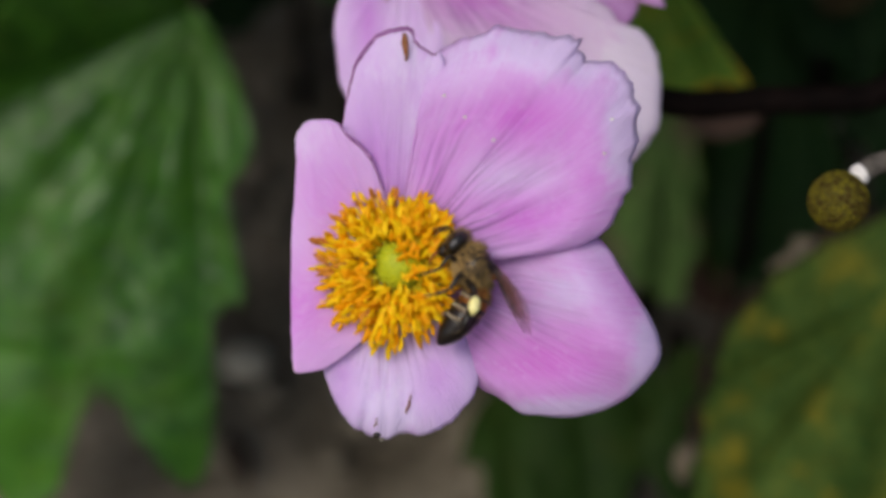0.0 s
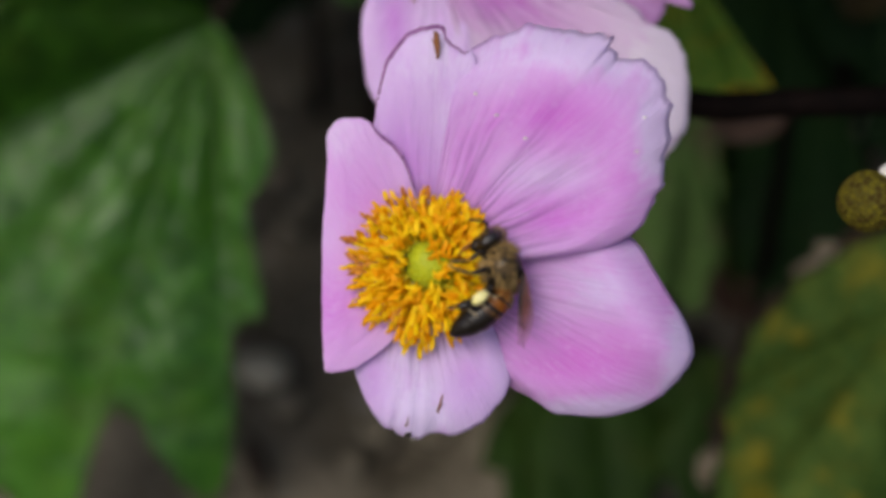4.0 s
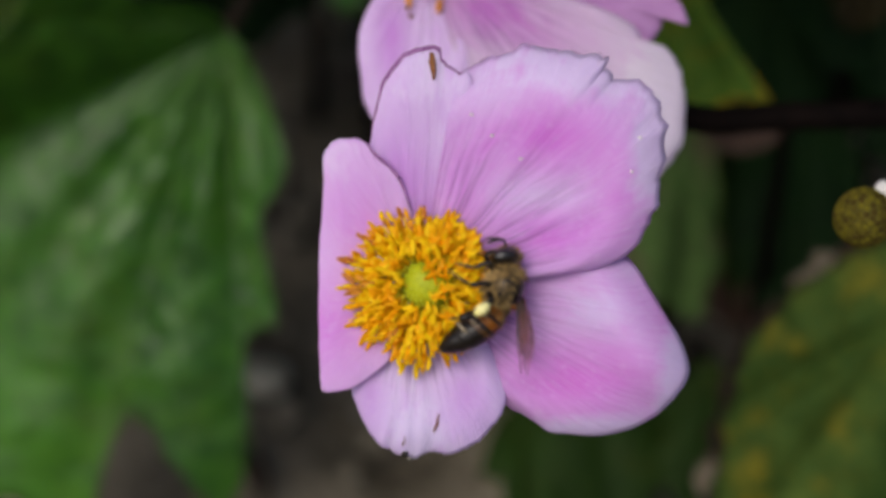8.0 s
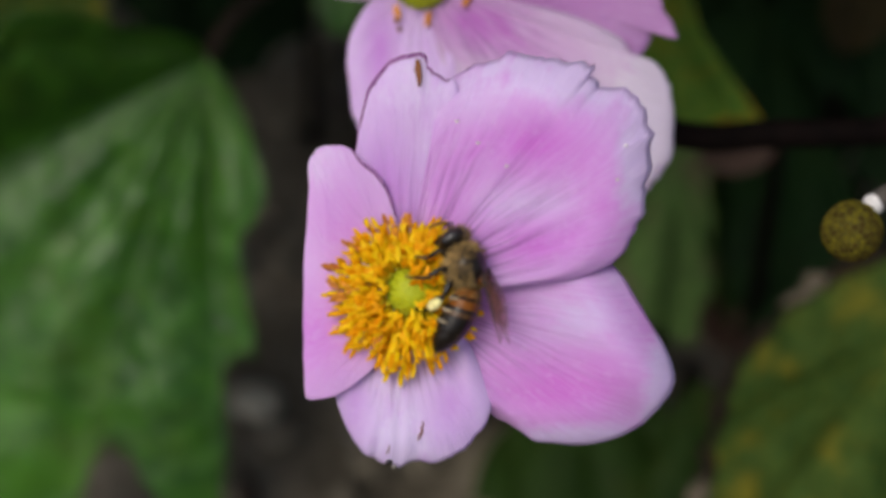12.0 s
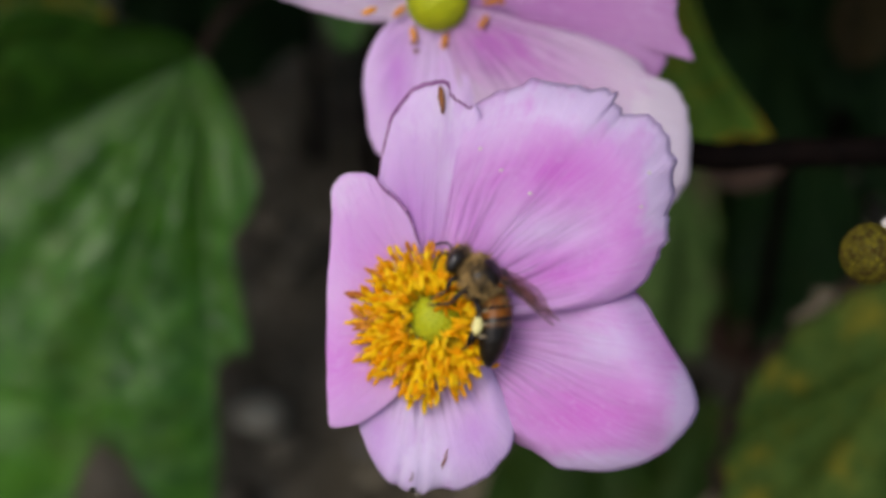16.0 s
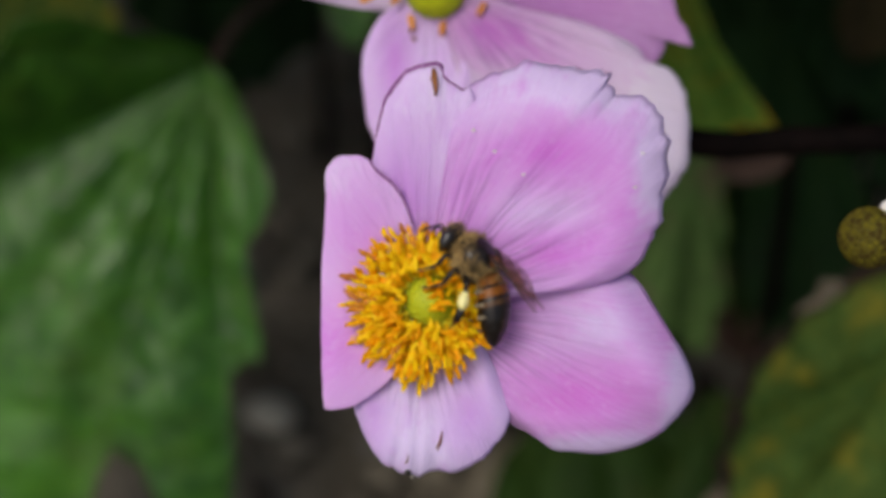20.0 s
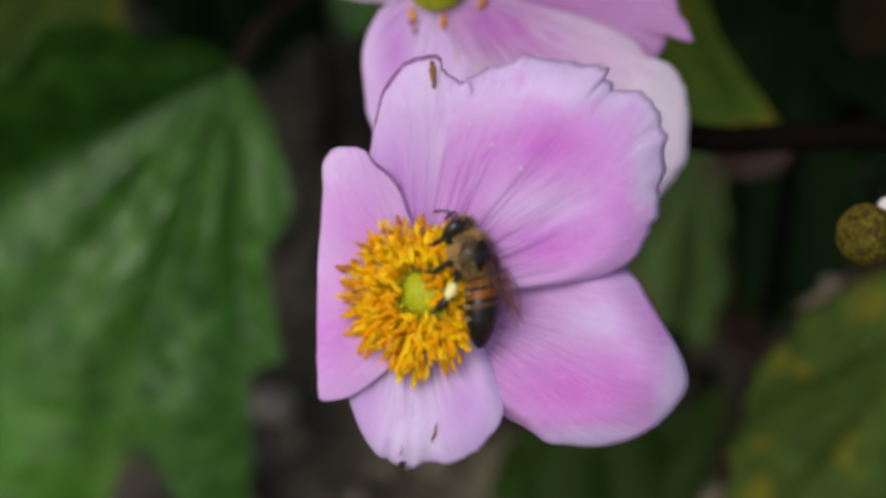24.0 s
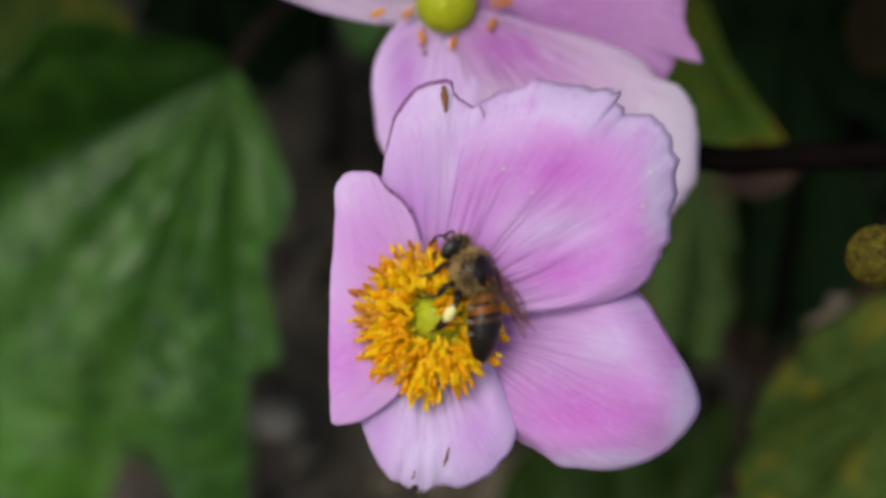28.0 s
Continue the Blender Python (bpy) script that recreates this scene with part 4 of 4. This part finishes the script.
# ---- the bee ----
def honeybee():
    """Head towards +y, back towards +z; the origin is in the middle of the thorax."""
    b = holder("honeybee", Matrix(), "brown furry honeybee with pale yellow pollen on its hind leg", "bee")
    V = lambda *p: Vector(p) * MM

    def fur(bm, centre, radii, count, length, seed, back=.5, bald=0):
        r = random.Random(seed)
        for _ in range(count):
            d = Vector((r.gauss(0, 1), r.gauss(0, 1), r.gauss(0, 1))).normalized()
            if bald and (d.z - .25 * d.y) > bald:
                continue
            p = Vector((centre[0] + d.x * radii[0], centre[1] + d.y * radii[1], centre[2] + d.z * radii[2])) * MM
            w = (d + Vector((r.uniform(-.5, .5), -back + r.uniform(-.4, .4), r.uniform(-.4, .4)))).normalized()
            s = w.orthogonal().normalized() * .05 * MM
            q = w.cross(s)
            L = length * r.uniform(.6, 1.2) * MM
            a, c, e = bm.verts.new(p + s), bm.verts.new(p - s * .5 + q * .8), bm.verts.new(p - s * .5 - q * .8)
            t = bm.verts.new(p + w * L)
            for f in ((a, c, t), (c, e, t), (e, a, t)):
                bm.faces.new(f)
        return bm

    bm = blob(bmesh.new(), (0, 0, 0), (2.0 * MM, 2.1 * MM, 1.85 * MM), None, 24, 16, .06, 3)
    thorax = part("thorax", bm, M_black, b, "dark furry thorax")
    part("fur", fur(bmesh.new(), (0, 0, 0), (1.98, 2.08, 1.83), 1700, .8, 1, .5, .66), M_fur, thorax, "tawny grey fur")
    bm = blob(bmesh.new(), V(0, -1.5, 1.25), (.75 * MM, .5 * MM, .5 * MM), None, 14, 10)
    part("scutellum", bm, M_amber, thorax)

    # head
    bm = bmesh.new()
    blob(bm, (0, 0, 0), (1.75 * MM, .95 * MM, 1.45 * MM), None, 22, 14, .05, 3)
    blob(bm, V(0, .35, -1.1), (.75 * MM, .6 * MM, .9 * MM), None, 14, 10)
    head = part("head", bm, M_black, b)
    head.matrix_basis = Matrix.Translation(V(0, 2.75, -.55)) @ Matrix.Rotation(radians(-22), 4, "X")
    for s in (-1, 1):
        bm = blob(bmesh.new(), V(1.35 * s, .12, .12), (.46 * MM, .52 * MM, .98 * MM), Matrix.Rotation(radians(-14 * s), 3, "Y"), 18, 14)
        part("compound_eye", bm, M_eye, head, "glossy black compound eye")
    part("fur", fur(bmesh.new(), (0, -.1, .1), (1.2, .95, 1.4), 380, .5, 2, .1), M_fur, head)
    bm = bmesh.new()
    tube(bm, curve([V(0, .7, -1.7), V(0, .8, -2.6), V(0, .4, -3.3)], 8), [.00022, .00016, .00008], 7)
    part("tongue", bm, M_amber, head)
    feelers = []
    for s in (-1, 1):
        bm = bmesh.new()
        tube(bm, curve([V(0, 0, 0), V(.3 * s, .5, .2), V(.45 * s, .8, .2)], 6), [.00011, .0001], 7)
        tube(bm, curve([V(.45 * s, .8, .2), V(.6 * s, 1.2, -.3), V(.7 * s, 1.5, -1.2)], 9), [.0001, .00013, .00012], 7)
        an = part("antenna", bm, M_black, head)
        an.location = V(.35 * s, .8, .25)
        feelers.append(an)

    # abdomen: overlapping rings
    prof = lambda s: float(np.interp(s, [0, .08, .22, .42, .62, .78, .9, .97, 1], [.5, 1.15, 1.62, 1.78, 1.70, 1.40, .95, .5, .1]))
    L = 7.0
    axis = lambda s: Vector((0, -L * s, -1.3 * s * s))

    def ring(s0, s1, flare, mat, extra=0.0):
        bm = bmesh.new()
        rows = []
        for k in range(9):
            s = s0 + (s1 - s0) * k / 8
            c = axis(s)
            r = prof(s) + extra + flare * (k / 8) ** 3
            rows.append([bm.verts.new(Vector((r * math.cos(2 * PI * i / 28), c.y, c.z + .86 * r * math.sin(2 * PI * i / 28))) * MM) for i in range(28)])
        for a, c in zip(rows, rows[1:]):
            for i in range(28):
                bm.faces.new((a[i], c[i], c[(i + 1) % 28], a[(i + 1) % 28]))
        bm.faces.new(rows[0])
        bm.faces.new(rows[-1][::-1])
        return bm

    ab = part("abdomen", ring(0, 1, 0, M_black, -.1), M_black, b, "amber and black banded abdomen")
    cuts = [0.02, .20, .37, .53, .68, .83, 1.0]
    mats = [M_amber, M_amber, M_amber_dark, M_black, M_black, M_black]
    for k in range(6):
        s0, s1 = cuts[k], cuts[k + 1]
        part("tergite", ring(max(s0 - .01, 0), min(s1 + .015, 1), .07, None), mats[k], ab)
        if k < 3:
            part("dark_band", ring(s1 - (.02, .035, .07)[k], s1 + .018, .03, None, .075), M_black, ab)
        if 0 < k < 4:
            for side in (-1, 1):
                hb = bmesh.new()
                for j in range(44):
                    g = radians((-8 - j * 1.6) if side > 0 else (188 + j * 1.6))
                    c = axis(s0 + .03)
                    rr = prof(s0 + .03) + .06
                    fur(hb, (rr * math.cos(g), c.y, c.z + .86 * rr * math.sin(g)), (.04, .08, .04), 3, .28, 200 + j + 40 * k, 1.6)
                part("hair_patch", hb, M_band, ab, "pale tuft of short hair")
    bm = bmesh.new()
    for k in range(9):
        s = .03 + k * .02
        c = axis(s)
        fur(bm, (0, c.y, c.z), (prof(s), .15, prof(s) * .86), 40, .6, 30 + k, .8)
    for k in range(20):
        s = .22 + k * .035
        c = axis(s)
        fur(bm, (0, c.y, c.z), (prof(s), .2, prof(s) * .86), 14 if k < 8 else 5, .28, 60 + k, 1.2)
    part("fur", bm, M_fur, ab)

    # wings, folded back over the sides
    wings = []
    for s in (-1, 1):
        for fore in (True, False):
            WL, WW = (7.2, 1.85) if fore else (5.1, 1.3)

            def at(u, v):
                w = WW * (math.sin(PI * min(.06 + .94 * v ** .75, .985)) ** .65) * (.30 + .70 * min(1, v * 1.6))
                x = (u - .12) * w
                return Vector((s * x, -WL * v, .25 * math.sin(u * 9) * .3 + .3 * v * v - .2 * u * u)) * MM
            ob = part("forewing" if fore else "hindwing", sheet(bmesh.new(), at, 10, 26), M_wing, b, "smoky brown transparent wing")
            thicken(ob, .00003)
            bm = bmesh.new()
            tube(bm, [at(.02, k / 14) for k in range(14)], [.0001, .00006, .00003], 6)
            for u0, u1 in ((.35, .5), (.6, .9)):
                tube(bm, [at(u0 + (u1 - u0) * k / 10, k / 12) for k in range(11)], [.00005, .00002], 5)
            part("wing_rib", bm, M_black, ob)
            wings.append((ob, s, fore))
    # legs
    legs = {}

    def leg(name, s, root, pts, rad, pollen=False):
        bm = bmesh.new()
        p = [Vector((s * q[0], q[1], q[2])) for q in pts]
        for i in range(len(p) - 1):
            r0, r1 = rad[i]
            tube(bm, [(p[i] + (p[i + 1] - p[i]) * t) * MM for t in (0, .15, .5, .85, 1)], [r0 * .6 * MM, r0 * MM, (r0 + r1) / 2 * 1.1 * MM, r1 * MM, r1 * .7 * MM], 9)
        ob = part(name, bm, M_black, b)
        ob.location = V(s * root[0], root[1], root[2])
        fb = bmesh.new()
        for i in range(1, len(p) - 1):
            for t in (.2, .5, .8):
                c = p[i] + (p[i + 1] - p[i]) * t
                fur(fb, c, (rad[i][0] * .9,) * 3, 6, .25, 100 + i)
        part("fur", fb, M_fur, ob)
        if pollen:
            c = p[1] + (p[2] - p[1]) * .72
            d = (p[2] - p[1]).normalized()
            q = d.to_track_quat("Y", "Z").to_matrix()
            pb = blob(bmesh.new(), (c + Vector((s * .35, 0, .25))) * MM, (.55 * MM, .90 * MM, .52 * MM), q, 18, 12, .12, 3)
            part("pollen_basket", pb, M_pollen, ob, "pale yellow lump of pollen")
        legs[name, s] = ob

    for s in (-1, 1):
        leg("front_leg", s, (.9, 1.3, -1.2), [(0, 0, 0), (.8, .9, -.2), (1.0, .5, -1.5), (1.1, .9, -2.6), (1.0, 1.2, -3.2)], [(.30, .24), (.22, .19), (.15, .11), (.09, .06)])
        leg("middle_leg", s, (1.1, -.2, -1.3), [(0, 0, 0), (1.3, .3, -.1), (1.7, -.2, -1.6), (1.8, .3, -3.0), (1.8, .8, -3.7)], [(.32, .26), (.25, .22), (.17, .12), (.09, .06)])
        leg("hind_leg", s, (1.1, -.6, -1.2), [(0, 0, 0), (1.2, -1.5, 0), (1.2, -2.9, -1.5), (1.2, -3.5, -2.8), (1.2, -3.6, -3.7)], [(.36, .32), (.26, .5), (.42, .34), (.13, .08)], True)
    b.scale = (1.07, 1.07, 1.07)
    return b, head, ab, wings, legs, feelers


bee, bee_head, bee_abdomen, bee_wings, bee_legs, bee_feelers = honeybee()


# ---- what moves ----
def motions():
    base = main_flower.matrix_world.copy()

    def roll(t):
        """How far the bee leans over to its side."""
        return float(np.interp(t, [0, 3, 6, 9, 11, 15, 21, 24, 28], [88, 88, 80, 80, 70, 66, 62, 54, 54]))

    def at(t, x, y, turn, z=4.6):
        """The bee on the flower: place (mm) and heading in the flower's plane."""
        return t, base @ Matrix.Translation(Vector((x, y, z)) * MM) @ pose(0, 0, 0, 0, 0, turn) @ pose(0, 0, 0, 0, roll(t), 0)

    def bent(t, a):
        """The abdomen, bent sideways and under the body at the waist."""
        lean = radians(roll(t))
        n = Vector((-math.sin(lean), 0, math.cos(lean)))
        return t, Matrix.Translation(Vector((0, -1.75, .1)) * MM) @ Matrix.Rotation(radians(a), 4, n)

    walk(bee, [
        at(0, 8.36, 0.29, 26.11),
        at(1, 8.37, 0.09, 19.93),
        at(2, 8.01, 0.32, 16.57),
        at(3, 8.02, 0.11, 24.15),
        at(6, 7.87, 0.1, -13.08),
        at(7, 7.39, 0.67, -7.23),
        at(8, 8.58, 0.16, -11.61),
        at(9, 8.06, 0.25, -5.19),
        at(9.5, 8.5, 1.3, -1),
        at(10, 7.56, 2.28, 18.48),
        at(10.5, 7.75, 3.2, 25),
        at(11, 6.28, 4.18, 32.23),
        at(12, 6.23, 2.95, 12.43),
        at(12.5, 6.7, 3.3, 17),
        at(14.5, 5.8, 4.3, 42),
        at(15, 5.15, 4.51, 41.95),
        at(16, 5.45, 4.5, 42.3),
        at(17, 5.56, 4.57, 39.22),
        at(18, 5.28, 4.61, 36.74),
        at(19, 5.31, 4.71, 37.92),
        at(20, 5.32, 4.74, 39.47),
        at(21, 4.95, 5.11, 35.97),
        at(23.5, 6.2, 4.18, 25.32),
        at(24, 5.51, 4.23, 17.61),
        at(25, 5.76, 4.02, 17.03),
        at(26, 5.66, 4.48, 19.28),
        at(27, 5, 4.5, 16.79),
        at(28, 4.37, 4.96, 26.77),
    ])
    walk(bee_abdomen, [
        bent(0, -51.44),
        bent(1, -46.59),
        bent(2, -48.09),
        bent(3, -58.62),
        bent(6, -35.78),
        bent(7, -36.09),
        bent(8, -31.43),
        bent(9, -32.76),
        bent(9.5, -38),
        bent(10, -36.87),
        bent(10.5, -43),
        bent(11, -40.81),
        bent(12, -29.32),
        bent(12.5, -32),
        bent(14.5, -38),
        bent(15, -38.14),
        bent(16, -37.54),
        bent(17, -32.24),
        bent(18, -25.94),
        bent(19, -24.71),
        bent(20, -24.72),
        bent(21, -13.6),
        bent(23.5, -20.35),
        bent(24, -7.56),
        bent(25, -19.67),
        bent(26, -20.98),
        bent(27, -17.85),
        bent(28, -18.33),
    ])
    # wings: how far the left and the right pair are raised
    lift = [
        (0, 0, 4),
        (1, 5, 8.5),
        (2, 13, 16.5),
        (3, 17, 20.5),
        (5.5, -4, 2),
        (6, -15.5, -8),
        (7, -15.5, -7.5),
        (8, -15.5, -7.5),
        (9, -10.5, -2),
        (9.5, -5.5, 3),
        (10, -15.5, -4.5),
        (10.5, -9, 2.5),
        (11, -15, -0.5),
        (12, -9, 7),
        (12.5, -14.5, 1),
        (14.5, -17.5, 0.5),
        (15, -13.5, 4.5),
        (16, -13, 5),
        (17, -13, 5),
        (18, -11.5, 7),
        (19, -9.5, 9.5),
        (20, -7.5, 13),
        (21, -16, 5),
        (21.5, -16, 6.5),
        (23.5, -5, 21),
        (24, -19.5, 6.5),
        (25, -14.5, 13),
        (26, -15, 13.5),
        (27, -21.5, 7),
        (28, -19.5, 10),
    ]
    for ob, s, fore in bee_wings:
        root = Vector((.85 * s, -.6 if fore else -1.0, 1.75 if fore else 1.5)) * MM
        walk(ob, [(t, Matrix.Translation(root) @ pose(0, 0, 0, left if s < 0 else right, 0, s * 8) @ pose(0, 0, 0, 0, s * (-58 if fore else -64), 0)) for t, left, right in lift])
    # the loaded hind leg
    loaded = [
        (0, -8, 6, -6),
        (1, 31, -9, -11),
        (2, 19, 4, -18),
        (3, 15, 10, -25),
        (6, 24, -6, -7),
        (7, 16, -6, -10),
        (8, -12, 12, -26),
        (9, 14, 9, -22),
        (10, -19, 11, -34),
        (11, 23, 4, -31),
        (12, 20, -15, 10),
        (15, 2, -2, 0),
        (16, 7, -2, -3),
        (17, 6, -8, -3),
        (18, -1, 1, -5),
        (19, 4, 4, -7),
        (20, 0, 1, -21),
        (21, -8, 8, -12),
        (23.5, -4, -3, -24),
        (24, -13, 13, -20),
        (25, 5, 7, -21),
        (26, -6, 3, -27),
        (27, -13, 1, -16),
        (28, 6, 6, -16),
    ]
    for (name, s), ob in bee_legs.items():
        r = random.Random(name + str(s))
        rest = ob.location.copy()
        if name == "hind_leg" and s < 0:
            walk(ob, [(t, Matrix.Translation(rest) @ pose(0, 0, 0, *q)) for t, *q in loaded])
            continue
        rows = []
        for t in [k * 1.0 for k in range(29)]:
            k = {"front_leg": 22, "middle_leg": 14, "hind_leg": 9}[name]
            rows.append((t, Matrix.Translation(rest) @ pose(0, 0, 0, r.uniform(-k, k), r.uniform(-k, k) * .5, r.uniform(-k, k))))
        walk(ob, rows)
    for k, ob in enumerate(bee_feelers):
        r = random.Random(k)
        rest = ob.location.copy()
        walk(ob, [(t * .8, Matrix.Translation(rest) @ pose(0, 0, 0, r.uniform(-30, 25), 0, r.uniform(-20, 20))) for t in range(36)])
    # stamens that the bee pushes over the green knob
    for k, st in enumerate(leaning_stamens):
        rest = st.matrix_basis.copy()
        r = random.Random(50 + k)
        full = r.uniform(25, 48)
        walk(st, [(t, rest @ pose(0, 0, 0, 0, -full * a, 0)) for t, a in ((0, .8), (10, .75), (16, .6), (17, .6), (18.2, .8), (19, 1), (21, 1.05), (23.5, .9), (25, .85), (26, .75), (28, .95))])
    # the large leaf sways in the breeze
    def sway(t, x, y, z):
        return t, Matrix.Translation((x, y, z)) @ LEAF_AT
    walk(big_leaf, [sway(*q) for q in (
    (0, -0.0019, 0.0020, 0.0024),
    (0.5, -0.0026, 0.0019, 0.0022),
    (1, -0.0032, 0.0013, 0.0016),
    (1.5, -0.0034, 0.0006, 0.0007),
    (2, -0.0036, 0.0002, 0.0002),
    (2.5, -0.0037, 0.0003, 0.0004),
    (3, -0.0034, 0.0007, 0.0008),
    (3.5, -0.0030, 0.0011, 0.0013),
    (5.5, 0.0006, 0.0005, 0.0006),
    (6, 0.0009, 0.0005, 0.0006),
    (6.5, 0.0012, 0.0004, 0.0005),
    (7, 0.0013, 0.0006, 0.0007),
    (7.5, 0.0009, 0.0009, 0.0011),
    (8, 0.0004, 0.0012, 0.0015),
    (8.5, -0.0004, 0.0016, 0.0019),
    (9, -0.0017, 0.0019, 0.0023),
    (9.5, -0.0024, 0.0017, 0.0020),
    (10, -0.0019, 0.0009, 0.0011),
    (10.5, -0.0012, 0.0004, 0.0004),
    (11, -0.0016, 0.0003, 0.0003),
    (11.5, -0.0024, 0.0004, 0.0005),
    (12, -0.0018, 0.0004, 0.0005),
    (12.5, 0.0003, -0.0002, -0.0002),
    (14.5, -0.0033, 0.0024, 0.0029),
    (15, -0.0041, 0.0025, 0.0030),
    (15.5, -0.0044, 0.0025, 0.0030),
    (16, -0.0045, 0.0024, 0.0028),
    (16.5, -0.0043, 0.0022, 0.0026),
    (17, -0.0038, 0.0020, 0.0024),
    (17.5, -0.0036, 0.0018, 0.0021),
    (18, -0.0034, 0.0016, 0.0019),
    (18.5, -0.0033, 0.0015, 0.0018),
    (19, -0.0034, 0.0014, 0.0016),
    (19.5, -0.0035, 0.0012, 0.0014),
    (20, -0.0033, 0.0010, 0.0012),
    (20.5, -0.0028, 0.0007, 0.0009),
    (21, -0.0023, 0.0005, 0.0006),
    (21.5, -0.0019, 0.0002, 0.0002),
    (23.5, 0.0001, -0.0007, -0.0008),
    (24, 0.0002, -0.0006, -0.0007),
    (24.5, 0.0002, -0.0003, -0.0004),
    (25, 0.0000, -0.0000, -0.0000),
    (25.5, -0.0002, 0.0002, 0.0003),
    (26, -0.0005, 0.0005, 0.0006),
    (26.5, -0.0007, 0.0007, 0.0008),
    (27, -0.0008, 0.0009, 0.0010),
    (27.5, -0.0010, 0.0012, 0.0014),
    (28, -0.0014, 0.0015, 0.0017),
    )])


motions()
